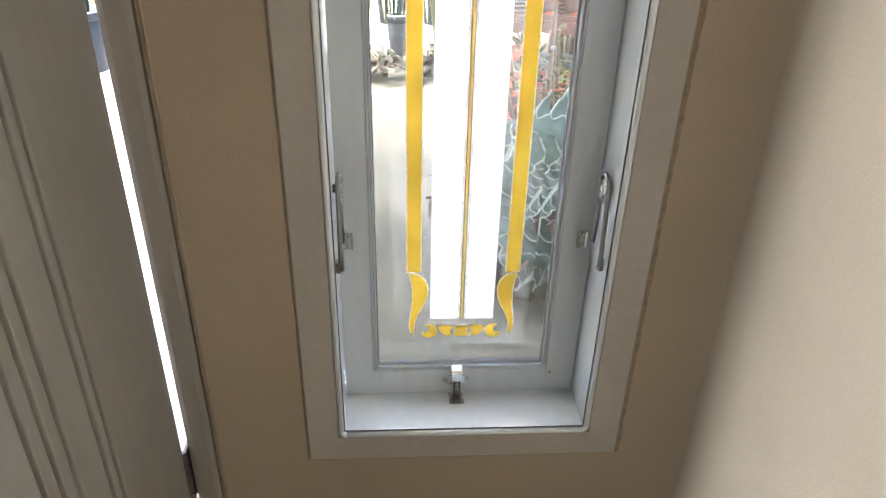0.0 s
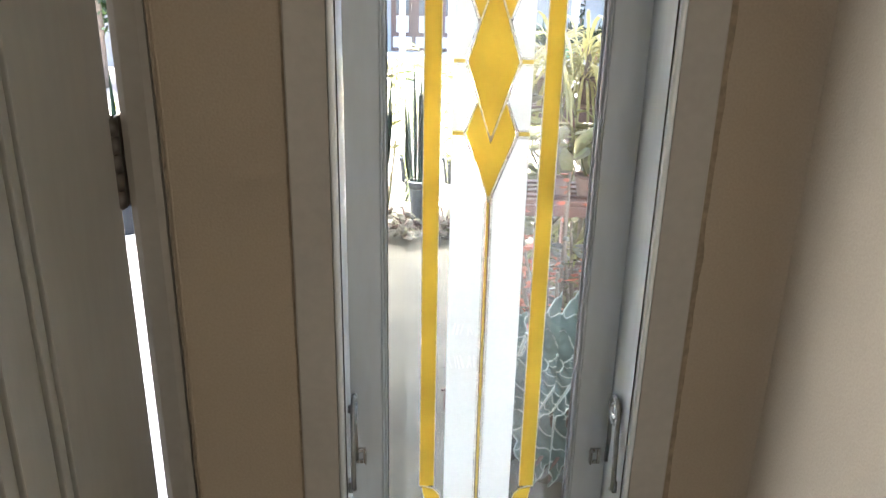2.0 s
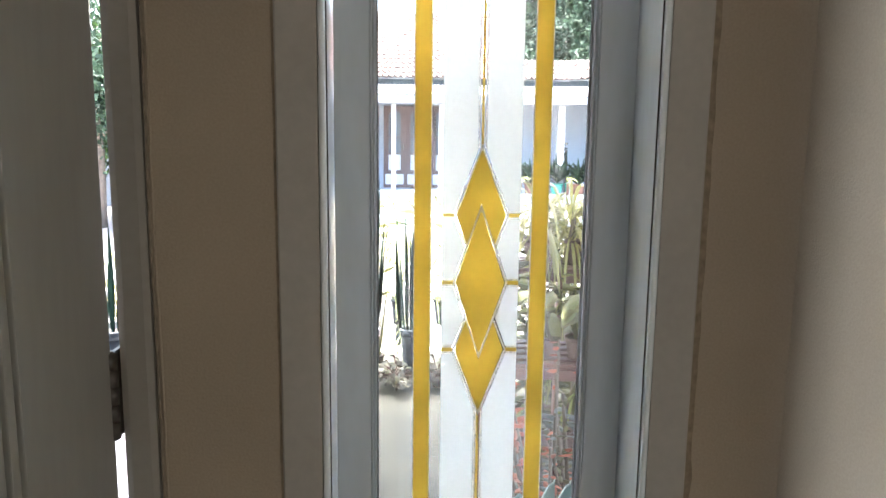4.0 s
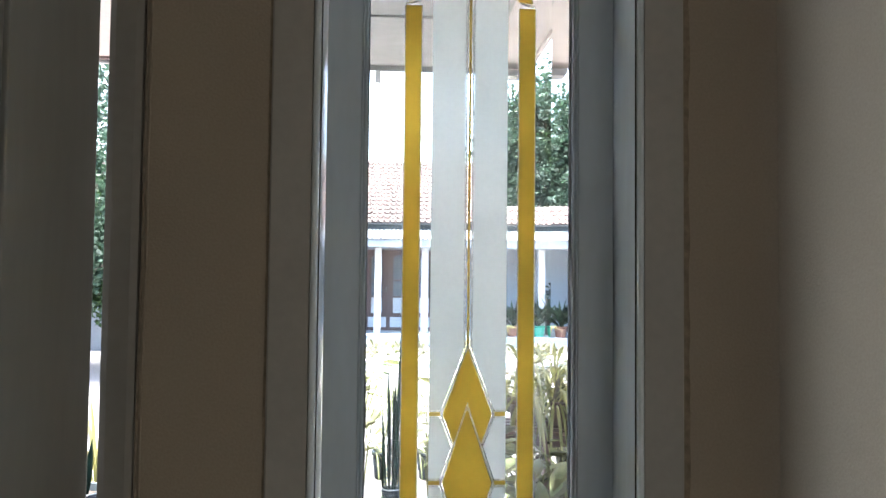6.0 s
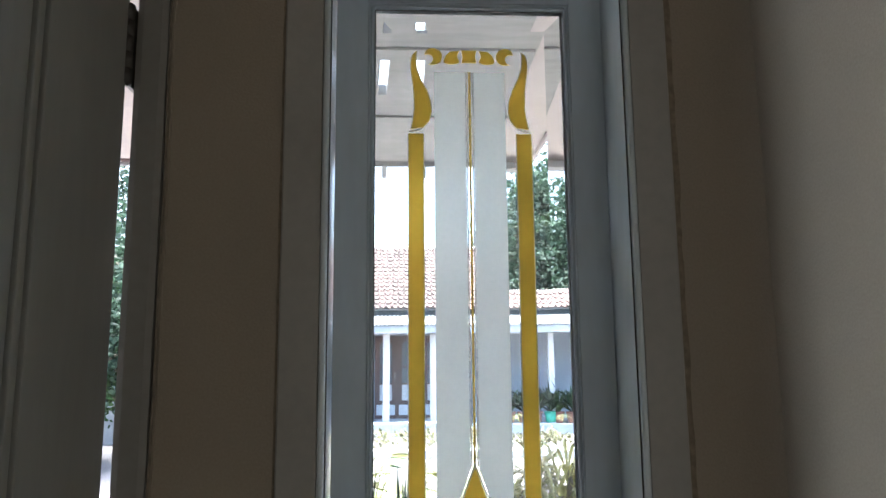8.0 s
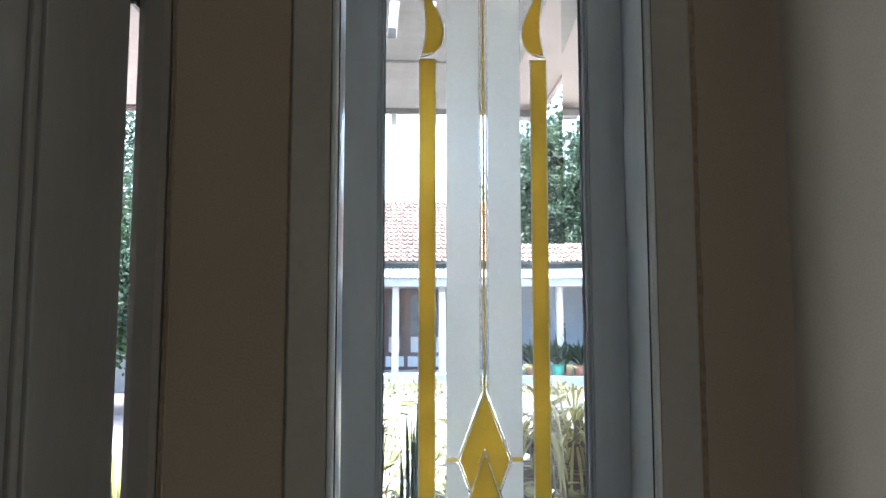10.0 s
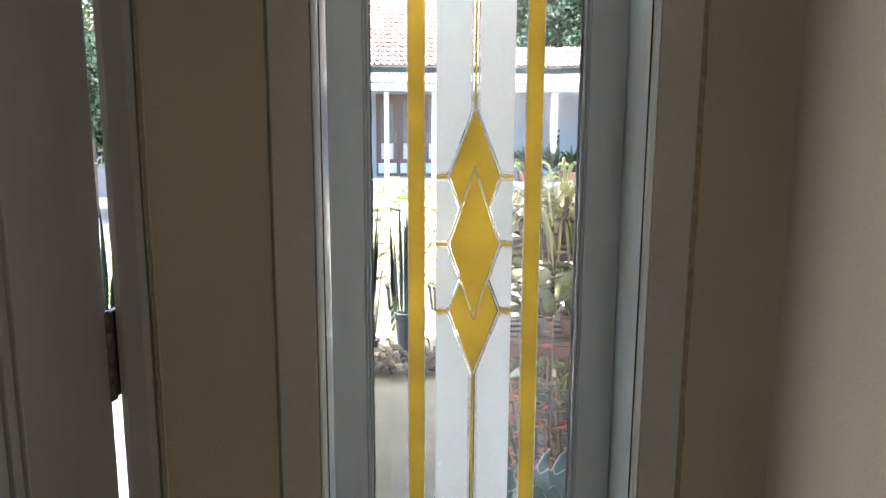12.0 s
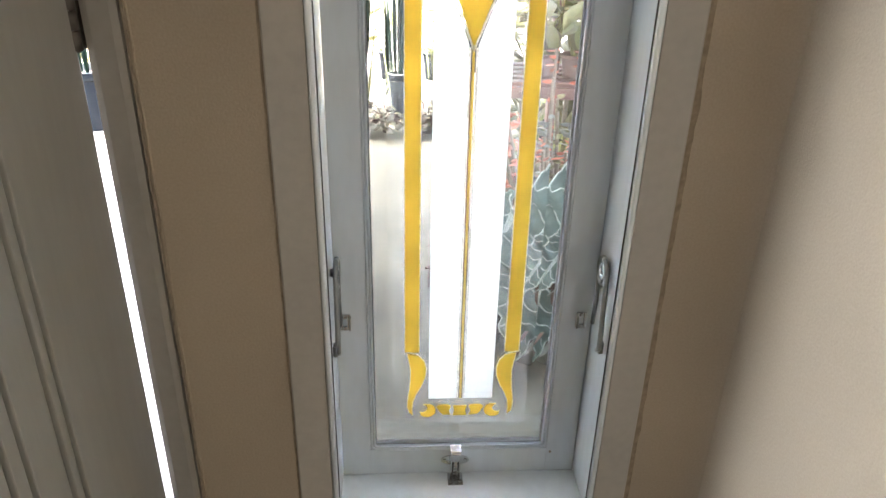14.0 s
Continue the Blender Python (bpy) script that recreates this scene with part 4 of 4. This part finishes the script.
def palm(at, label, mats, fronds, length, seed, r=0.1, h=0.18, stem=0.1, mat=None):
    """An arching palm: curved ribs with two rows of drooping leaflets."""
    g = random.Random(seed)
    t = thing("areca_palm", label, "potted palm", at)
    pot(t, r, r * 0.72, h, *mats)
    for k in range(fronds):
        a, tilt = 2.4 * k + g.uniform(-0.3, 0.3), g.uniform(0.2, 0.95)
        d = Vector((math.sin(tilt) * math.cos(a), math.sin(tilt) * math.sin(a), math.cos(tilt)))
        p = Vector((0.02 * math.cos(a), 0.02 * math.sin(a), h * 0.86))
        L = length * g.uniform(0.7, 1.1) + stem
        line, n = [], 18
        bm = bmesh.new()
        for i in range(n + 1):
            line.append(p.copy())
            if i > 5:
                side = d.cross(Vector((0, 0, 1))).normalized()
                for s in (-1, 1):
                    u = (i - 5) / (n - 5)
                    way = side * s * (1.0 - 0.6 * u) + d * (0.55 + 0.8 * u) + Vector((0, 0, 0.25))
                    blade(bm, p, way, length * 0.36 * (1.1 - 0.6 * u) * g.uniform(0.8, 1.2), 0.013, g.uniform(0.8, 1.7), g.uniform(-0.5, 0.5), 4, 0.2, 0.3)
            d = (d + Vector((0, 0, -g.uniform(1.3, 1.9) / n))).normalized()
            p = p + d * L / n
        f = part("frond", bm, mat or PALM, t, smooth=True)
        part("rib", tube(line, [0.005 - 0.004 * i / n for i in range(n + 1)], 6), PALM, f)
    return t


snake_plant((-0.106, 3.24, TZ), 0.053, 0.29, 0.90, 15, 3, "tall snake plant in a dark slate pot with pale rim")
snake_plant((-1.74, 3.13, TZ + 0.004), 0.13, 0.32, 0.62, 6, 9, "snake plant in a grey pot beside the door")
bushy("spider_plant", (-2.12, 4.3, GZ), "yellow-green arching plant in a dark pot", LEAFYELLOW, 0.14, 0.24, (BLUEPOT, WHITEPOT), 26, 0.75, 0.03, 1.1, 0.7, 31)
variegated("dumb_cane", (-0.05, 3.52, TZ), "dumb cane with broad cream and green leaves", 0.042, 0.05, (SOIL, SOIL), 15, 12, 0.85, 0.22, 0.075, LEAFYELLOW)
variegated("dumb_cane", (0.13, 3.60, TZ), "dumb cane with broad cream and green leaves", 0.042, 0.05, (SOIL, SOIL), 14, 13, 0.85, 0.18, 0.08, LEAFYELLOW)
variegated("dumb_cane", (-0.22, 4.85, GZ), "leafy yellow-green dumb cane in a dark pot in the yard", 0.09, 0.16, (BLUEPOT, BLUEPOT), 14, 44, 0.85, 0.30, 0.095, LEAFYELLOW)
variegated("dumb_cane", (-0.36, 5.6, GZ), "leafy green dumb cane in a dark pot in the yard", 0.09, 0.16, (BLUEPOT, BLUEPOT), 13, 45, 0.75, 0.28, 0.10, LEAF)
palm((-0.25, 4.6, GZ), "arching yellow-green palm in a dark pot in the yard", (BLUEPOT, BLUEPOT), 11, 0.85, 14, 0.12, 0.22, 0.35)
palm((0.20, 5.2, GZ), "arching yellow-green palm in a dark pot in the yard", (BLUEPOT, BLUEPOT), 12, 0.9, 15, 0.12, 0.22, 0.35)
for k, (x, y) in enumerate(((-0.20, 3.02), (0.055, 3.08))):
    rosette((x, y, TZ), "low begonia with round brown and olive leaves", 40 + k)
# plant rack with slatted shelves
rack = thing("plant_rack", "reddish brown slatted wooden plant rack with two tiers", "plant rack", (0.15, 1.3, TZ))
W = 1.15
for tier, (y, z, d) in enumerate(((0.0, 0.70, 0.30), (0.32, 0.94, 0.28))):
    for k in range(5):
        yy = y + 0.008 + k * d / 5
        part("slat", box(0, W, yy, yy + d / 5 - 0.024, z - 0.014, z, bevel=0.003), BENCH, rack)
    part("apron", box(0.01, W - 0.01, y + 0.006, y + 0.026, z - 0.05, z - 0.0145, bevel=0.003), BENCH, rack)
    for x in (0.012, W - 0.062, 0.31):
        for yy in (y + 0.028, y + d - 0.05):
            part("leg", box(x, x + 0.05, yy, yy + 0.05, 0, z - 0.0145, bevel=0.005), BENCH, rack)

variegated("croton", (0.42, 1.46, TZ + 0.70), "broad yellow-green leaved plant on the rack", 0.05, 0.07, (BROWNPOT, BROWNPOT), 14, 21, 0.26, 0.20, 0.075, LEAFYELLOW)
bushy("croton", (0.165, 1.46, TZ + 0.70), "brown and olive leaved plant in a blue pot", OLIVE, 0.06, 0.13, (BLUEPOT, BLUEPOT), 16, 0.16, 0.05, 0.9, 1.3, 22, stem=0.16)
bushy("croton", (0.60, 1.44, TZ + 0.70), "yellow-green leaved plant in a dark pot on the rack", LEAFYELLOW, 0.05, 0.07, (SOIL, SOIL), 16, 0.2, 0.06, 0.9, 1.4, 23, stem=0.22)
for x, y, k in ((0.36, 1.74, 24), (0.56, 1.78, 27), (0.78, 1.74, 28)):
    bushy("dracaena", (x, y, TZ + 0.94), "dracaena with arching cream-yellow strap leaves in a brown pot", STRAP, 0.055, 0.09, (BROWNPOT, BROWNPOT), 95, 0.38, 0.013, 3.2, 1.5, k, stem=0.12, shape=0.25)
for x, k in ((0.34, 33), (0.50, 34)):
    variegated("croton", (x, 1.39, TZ + 0.70), "olive and cream leaved plant in a small pot", 0.045, 0.07, (BROWNPOT, BROWNPOT), 11, k, 0.17, 0.15, 0.06, OLIVE)
bushy("umbrella_plant", (0.46, 2.28, TZ), "bushy olive green plant behind the rack", OLIVE, 0.10, 0.18, (BROWNPOT, BROWNPOT), 110, 0.26, 0.045, 1.4, 1.4, 35, stem=0.85)
palm((1.0, 2.6, TZ), "tall arching yellow palm in a pot on the terrace", (BLUEPOT, BLUEPOT), 14, 0.5, 25, 0.12, 0.22, 0.45)
palm((0.72, 2.95, TZ), "arching yellow-green palm in a dark pot", (BLUEPOT, BLUEPOT), 12, 0.32, 26, 0.11, 0.20, 0.40)

# flowering plant under the rack
crown = thing("crown_of_thorns", "thorny plant with orange-red flowers in a pot", "potted plant", (0.285, 0.95, TZ))
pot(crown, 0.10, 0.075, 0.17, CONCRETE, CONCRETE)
g = random.Random(5)
for k in range(24):
    a, t = g.uniform(0, 6.28), g.uniform(0.05, 0.42)
    top = Vector((math.sin(t) * math.cos(a), math.sin(t) * math.sin(a), math.cos(t))) * g.uniform(0.45, 0.72)
    base = Vector((0.02 * math.cos(a), 0.02 * math.sin(a), 0.15))
    part("stem", tube([base, base + top * 0.5 + Vector((0, 0, 0.03)), base + top], [0.007, 0.006, 0.004], 7), BARK, crown)
    bm = bmesh.new()
    for q in range(26):
        u = g.uniform(0.30, 1.02)
        p = base + top * u
        b = g.uniform(0, 6.28)
        blade(bm, p, (math.cos(b), math.sin(b), g.uniform(0.0, 0.8)), g.uniform(0.018, 0.04), 0.016, 0.4, g.uniform(-1, 1), 4)
    kinds = (("flower_cluster", ORANGE), ("leaf_cluster", OLIVE), ("flower_cluster", ORANGE), ("leaf_cluster", GREYLEAF))
    part(kinds[k % 4][0], bm, kinds[k % 4][1], crown)


bushy("fern", (0.42, 1.12, TZ), "dense grey-green feathery plant under the rack", GREYLEAF, 0.09, 0.14, (SOIL, SOIL), 90, 0.22, 0.022, 1.5, 1.4, 55, stem=0.42)
bushy("fern", (0.66, 1.05, TZ), "dense red-brown leafy plant under the rack", REDLEAF, 0.09, 0.14, (SOIL, SOIL), 70, 0.2, 0.03, 1.2, 1.4, 56, stem=0.40)


def elephant_leaf(owner, tip, notch, width, face, seed):
    """A hanging arrow-shaped leaf from its notch at the stalk down (or up) to its tip, with raised pale veins."""
    g = random.Random(seed)
    tip, notch, face = Vector(tip), Vector(notch), Vector(face).normalized()
    axis = tip - notch
    L = axis.length
    axis = axis / L
    side = axis.cross(face).normalized()
    face = side.cross(axis).normalized()

    def place(u, w):
        bulge = 0.045 * math.sin(math.pi * min(max(u, 0), 1)) - 0.55 * abs(w) ** 1.4
        ripple = 0.013 * math.sin(u * 30 + 3 * w * 30 + seed) * min(1, abs(w) * 30)
        return notch + axis * (u * L) + side * w + face * (bulge * 0.6 + ripple)

    def half(u):
        lobe = 1 + 0.10 * math.sin(u * 34 + seed) + 0.04 * math.sin(u * 71)
        return width / 2 * lobe * (math.sin(math.pi * min(1.0, (u + 0.28) / 1.28) ** 0.72)) ** 0.8

    bm = bmesh.new()
    rows = []
    for i in range(29):
        u = -0.24 + 1.235 * i / 28
        h = max(half(u), 0.002)
        rows.append([bm.verts.new(place(u, h * q / 6)) for q in range(-6, 7)])
    for i, (a, c) in enumerate(zip(rows, rows[1:])):
        for q in range(12):
            if i < 5 and q in (5, 6):
                continue
            bm.faces.new((a[q], a[q + 1], c[q + 1], c[q]))
    bmesh.ops.solidify(bm, geom=bm.faces[:], thickness=0.0015)
    leaf = part("leaf", bm, ELEPHANT, owner, "blue-green arrow-shaped leaf with pale veins", smooth=True)
    bm = bmesh.new()
    up = face * 0.0016
    tube([place(u, 0) + up for u in [0.02 + 0.96 * k / 16 for k in range(17)]], [0.0052 * (1 - 0.75 * k / 16) for k in range(17)], 6, bm)
    for s in (-1, 1):
        for u0 in (0.02, 0.14, 0.27, 0.41, 0.56, 0.71, 0.84):
            line = []
            for k in range(8):
                q = k / 7
                u = u0 + 0.13 * q - 0.05 * q * q + 0.024 * math.sin(6 * q + 9 * u0 + s + seed)
                w = s * q * 0.97 * half(u)
                line.append(place(u, w) + up)
            tube(line, [0.0024 * min(1, width * 8) * (1 - 0.5 * k / 7) for k in range(8)], 5, bm)
        line = [place(0.0 - 0.20 * q, s * 0.52 * half(-0.2 * q) * q) + up for q in [k / 6 for k in range(7)]]
        tube(line, 0.002, 5, bm)
        rim = [place(u, s * half(u) * 0.995) + up * 0.5 for u in [-0.2 + 1.18 * k / 40 for k in range(41)]]
        tube(rim, 0.0017, 5, bm)
    v = part("vein", bm, VEIN, leaf, "pale green-white vein")
    return leaf


alocasia = thing("alocasia", "dark blue-green arrow-leaved plant with white veins in a pot", "potted plant", (0.235, 0.60, TZ))
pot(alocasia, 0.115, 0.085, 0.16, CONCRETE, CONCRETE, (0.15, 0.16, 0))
leaves = (((-0.020, -0.11, 0.765), (-0.055, -0.06, 0.44), 0.17, (-0.15, -1, 0.30), 1),
          ((0.060, -0.13, 0.43), (0.015, -0.08, 0.62), 0.13, (0.25, -1, 0.45), 2),
          ((-0.085, -0.13, 0.30), (-0.060, -0.06, 0.52), 0.12, (-0.3, -1, 0.5), 3),
          ((0.175, -0.02, 0.80), (0.12, -0.01, 0.54), 0.15, (0.2, -1, 0.4), 4),
          ((-0.12, 0.03, 0.40), (-0.085, 0.03, 0.58), 0.11, (-0.5, -1, 0.3), 5),
          ((0.02, -0.16, 0.25), (0.01, -0.09, 0.42), 0.10, (0.1, -1, 0.6), 6),
          ((-0.10, -0.19, 0.50), (-0.02, -0.15, 0.60), 0.075, (-0.4, -1, 0.5), 7),
          ((0.05, -0.22, 0.53), (0.03, -0.14, 0.67), 0.085, (0.5, -1, 0.2), 8),
          ((-0.055, -0.22, 0.36), (0.02, -0.17, 0.47), 0.080, (-0.5, -1, 0.7), 9),
          ((0.085, -0.20, 0.60), (0.02, -0.17, 0.53), 0.075, (0.4, -1, 0.8), 10))
for tip, notch, w, face, seed in leaves:
    elephant_leaf(alocasia, tip, notch, w, face, seed)
    part("stalk", tube([(0.01 * seed + 0.10, 0.16, 0.14), (notch[0] * 0.5 + 0.07, 0.10, notch[2] * 0.6 + 0.05), (notch[0], notch[1] + 0.012, notch[2])], [0.007, 0.005, 0.003], 7), LEAF, alocasia)
# purple plant with long leaning stems
g = random.Random(52)
purple = thing("cordyline", "leaning purple-red leaved plant in a dark pot", "potted plant", (0.16, 1.02, TZ))
pot(purple, 0.06, 0.045, 0.11, BLUEPOT, BLUEPOT)
for k in range(5):
    top = Vector((-0.20 + 0.05 * k, -0.50 + 0.03 * k, 0.50 + 0.04 * (k % 3)))
    mid = Vector((0.0, -0.10, 0.34))
    part("stem", tube([(0, 0, 0.1), mid * 0.7, mid * 0.5 + top * 0.5, top], [0.006, 0.005, 0.004, 0.003], 6), REDLEAF, purple)
    for q in range(9):
        a, u = g.uniform(0, 6.28), g.uniform(0.35, 1.0)
        p = mid.lerp(top, u)
        part("leaf", blade(bmesh.new(), p, (math.cos(a), math.sin(a), g.uniform(-0.2, 0.7)), g.uniform(0.05, 0.095), g.uniform(0.016, 0.026), 1.3, g.uniform(-0.7, 0.7), 6), REDLEAF, purple, smooth=True)
g = random.Random(58)
for k in range(34):
    a = g.uniform(0, 6.28)
    p = Vector((g.gauss(-0.02, 0.03), g.gauss(-0.10, 0.03), g.uniform(0.33, 0.50)))
    part("dry_leaf", blade(bmesh.new(), p, (math.cos(a), math.sin(a), g.uniform(-0.8, 0.3)), g.uniform(0.04, 0.08), g.uniform(0.018, 0.034), 1.3, g.uniform(-0.9, 0.9), 6), DRYLEAF if k % 3 else GREYLEAF, alocasia, "withered red-brown leaf", smooth=True)
bushy("cordyline", (0.34, 0.95, TZ), "dark purple-green leaved plant in a grey pot", REDLEAF, 0.08, 0.14, (CONCRETE, CONCRETE), 34, 0.2, 0.03, 1.0, 0.8, 53, stem=0.3)

# pots along the house porch
for k, (x, tall, mats, leafmat) in enumerate(((2.75, 0.75, (TERRA, TERRA), LEAFDARK), (3.05, 0.6, (TERRA, TERRA), LEAF), (3.75, 0.95, (GREENPOT, GREENPOT), LEAFDARK), (4.15, 0.7, (TERRA, TERRA), LEAFDARK), (4.6, 0.6, (GREENPOT, GREENPOT), LEAF), (2.4, 0.6, (TERRA, TERRA), LEAF), (3.4, 0.9, (GREENPOT, GREENPOT), LEAFDARK), (2.05, 0.8, (SOIL, SOIL), LEAFDARK))):
    bushy("porch_plant", (x, HP - 0.25, HB), "green leafy pot plant on the house porch", leafmat, 0.16, 0.26, mats, 55, tall * 0.75, 0.08, 1.0, 0.9, 60 + k, stem=0.25)
bushy("stand_plant", (3.83, HP + 0.3, 0.66), "bushy plant on a tall stand on the house porch", LEAFDARK, 0.16, 0.22, (TERRA, TERRA), 50, 0.4, 0.08, 1.4, 1.4, 70, stem=0.35)
tagged(solid("plant_stand", box(3.70, 3.96, HP + 0.17, HP + 0.43, HB, 0.66, bevel=0.01), BROWN), "dark brown wooden plant stand on the porch", "plant stand")
# kerb stones in the yard
g = random.Random(8)
stone = mesh_of("kerb_stone", box(-0.33, 0.33, -0.12, 0.12, 0, 0.16, bevel=0.03), WHITE)
for k in range(9):
    ob = tagged(new("kerb_stone", stone), "white painted kerb stone in the gravel yard", "kerb stone", "kerb stones in the yard")
    ob.matrix_world = pose(-3.2 + 0.72 * k, 12.4 + g.uniform(-0.06, 0.06), GZ - 0.01, 0, 0, g.uniform(-4, 4))


# low planting and stones between the gravel and the house
g = random.Random(91)
verts, faces = [], []
for k in range(5200):
    x, y = g.uniform(-4.5, 6.5), 13.2 + 2.6 * g.random()
    if noise.noise((x * 0.9, y * 0.9, 4.2)) < -0.12:
        continue
    p = Vector((x, y, GZ + 0.02 + 0.16 * g.random() * (1.1 + noise.noise((x, y, 9.1)))))
    a = g.uniform(0, 6.28)
    d = Vector((math.cos(a), math.sin(a), g.uniform(0.1, 1.2))).normalized()
    q = Vector((-math.sin(a), math.cos(a), g.uniform(-0.3, 0.3)))
    L, w = g.uniform(0.08, 0.22), g.uniform(0.015, 0.045)
    b = len(verts)
    verts += [tuple(p), tuple(p + d * L * 0.5 + q * w), tuple(p + d * L), tuple(p + d * L * 0.5 - q * w)]
    faces.append((b, b + 1, b + 2, b + 3))
me = bpy.data.meshes.new("ground_cover")
me.from_pydata(verts, [], faces)
me.materials.append(OLIVE)
tagged(new("ground_cover", me), "low olive green planting in the yard bed", "ground cover", kind="stuff")
for k in range(15):
    r = g.uniform(0.10, 0.22)
    bm = bmesh.new()
    bmesh.ops.create_icosphere(bm, subdivisions=2, radius=r)
    for v in bm.verts:
        v.co *= 1 + 0.25 * noise.noise(v.co * 6 + Vector((k, 0, 0)))
        v.co.z *= 0.62
    rock = solid("garden_stone", bm, STONE, "weathered grey stone edging the garden bed", "stone", group="stones round the garden bed")
    rock.location = (-3.6 + 0.52 * k + g.uniform(-0.12, 0.12), 13.0 + g.uniform(-0.12, 0.12), GZ + r * 0.4)


# ---- trees ----
def tree(name, at, height, radius, n, mat, seed, label, leaf=0.16, low=0.35):
    g = random.Random(seed)
    t = thing(name, label, "tree", at)
    trunk = [(0, 0, -0.1), (0.05, 0.03, height * 0.25), (-0.05, 0.08, height * 0.5), (0.05, 0, height * 0.8)]
    part("trunk", tube(trunk, [height * 0.03, height * 0.022, height * 0.016, height * 0.006], 10), BARK, t, smooth=True)
    centres = []
    for k in range(16):
        a = g.uniform(0, 6.28)
        z = height * g.uniform(low, 0.95)
        r = radius * g.uniform(0.3, 1.0) * (1.1 - 0.6 * abs(z / height - 0.6))
        c = Vector((r * math.cos(a), r * math.sin(a), z))
        centres.append(c)
        s = Vector((0, 0, z * 0.7))
        if k < 9:
            part("limb", tube([s, (s + c) / 2 + Vector((0, 0, 0.1)), c], [height * 0.010, height * 0.006, height * 0.002], 6), BARK, t)
    verts, faces = [], []
    for k in range(n):
        c = centres[k % len(centres)]
        q = Vector((g.gauss(0, 1), g.gauss(0, 1), g.gauss(0, 0.8)))
        p = c + q * radius * 0.26
        d = Vector((g.uniform(-1, 1), g.uniform(-1, 1), g.uniform(-1.1, 0.4))).normalized()
        s = d.orthogonal().normalized()
        s.rotate(Matrix.Rotation(g.uniform(0, 6.28), 3, d))
        L, w = leaf * g.uniform(0.6, 1.3), leaf * g.uniform(0.2, 0.42)
        b = len(verts)
        verts += [p, p + d * L * 0.5 + s * w, p + d * L, p + d * L * 0.5 - s * w]
        faces.append((b, b + 1, b + 2, b + 3))
    me = bpy.data.meshes.new("crown")
    me.from_pydata([tuple(v) for v in verts], [], faces)
    me.materials.append(mat)
    ob = new("crown", me)
    ob.parent = t
    return t


tree("tree", (5.6, 24.0, GZ), 9.0, 2.2, 11000, LEAFDARK, 81, "tall leafy tree behind the house", 0.22)
tree("tree", (7.6, 26.0, GZ), 10.0, 3.2, 12000, LEAF, 82, "tall green tree behind the house", 0.24)
tree("tree", (4.1, 21.8, GZ), 6.4, 0.9, 6500, LEAFDARK, 83, "slim leafy tree beside the roof", 0.16)
tree("tree", (6.2, 22.5, GZ), 7.6, 1.6, 9000, LEAF, 84, "leafy tree beside the low roof", 0.18)
tree("tree", (-5.4, 11.5, GZ), 5.2, 1.6, 9000, LEAFDARK, 85, "dense green tree at the edge of the yard", 0.12, 0.22)
tree("tree", (-7.2, 14.0, GZ), 6.5, 2.0, 8000, LEAFDARK, 86, "dark green tree at the edge of the yard", 0.14, 0.2)
tree("tree", (-4.3, 13.5, GZ), 4.6, 1.3, 6000, LEAFDARK, 87, "young green tree in the yard", 0.12, 0.25)
tree("shrub", (-5.05, 12.3, GZ), 3.3, 1.0, 7000, LEAF, 88, "dense leafy shrub at the edge of the yard", 0.10, 0.30)
tagged(solid("garden_wall", box(-12, -3.9, 15.2, 15.4, GZ - 0.05, 0.9, bevel=0.02), HOUSEWALL), "pale garden wall behind the trees", "garden wall", kind="structure")

# ---- roof tiles of the house ----
TW, TLEN = 0.155, 0.27
bm = bmesh.new()
prof = [(-0.078, 0.004), (-0.055, -0.012), (-0.02, -0.022), (0.02, -0.022), (0.042, 0.022), (0.062, 0.036), (0.083, 0.012)]
rows = [[bm.verts.new((x, y, z + dz)) for x, z in prof] for y, dz in ((0, 0.030), (TLEN + 0.03, -0.006))]
lip = [bm.verts.new((x, 0, z - 0.012 + 0.012)) for x, z in prof]
for k in range(len(prof) - 1):
    bm.faces.new((rows[0][k], rows[0][k + 1], rows[1][k + 1], rows[1][k]))
    bm.faces.new((lip[k], lip[k + 1], rows[0][k + 1], rows[0][k]))
tile_mesh = mesh_of("roof_tile", bm, ROOFTILE)
deck = Matrix.Translation((0, Y_E, Z_E)) @ Matrix.Rotation(slope, 4, "X")
rest_v, rest_f = [], []
tv = [v.co.copy() for v in tile_mesh.vertices]
tf = [tuple(p.vertices) for p in tile_mesh.polygons]
g = random.Random(4)


def lay(x, y, owner, single):
    m = deck @ Matrix.Translation((x + g.uniform(-0.006, 0.006), y + g.uniform(-0.008, 0.008), -0.02 + g.uniform(0, 0.008))) @ Matrix.Rotation(g.uniform(-0.03, 0.03), 4, "Z")
    if single:
        ob = new("roof_tile", tile_mesh)
        ob.parent = owner
        ob.matrix_local = m
    else:
        b = len(rest_v)
        rest_v.extend(tuple(m @ v) for v in tv)
        rest_f.extend(tuple(b + i for i in f) for f in tf)


for r in range(int(run / TLEN)):
    for c in range(74):
        x = -9.1 + TW * (c + 0.5)
        if x < ROOF_X:
            lay(x, r * TLEN, main_roof, -1.35 < x < 1.35)
for r in range(4):
    for c in range(37):
        lay(ROOF_X + TW * (c + 0.5), r * TLEN, low_roof, False)
me = bpy.data.meshes.new("far_roof_tiles")
me.from_pydata(rest_v, [], rest_f)
me.materials.append(ROOFTILE)
tagged(new("far_roof_tiles", me), kind="stuff").parent = main_roof
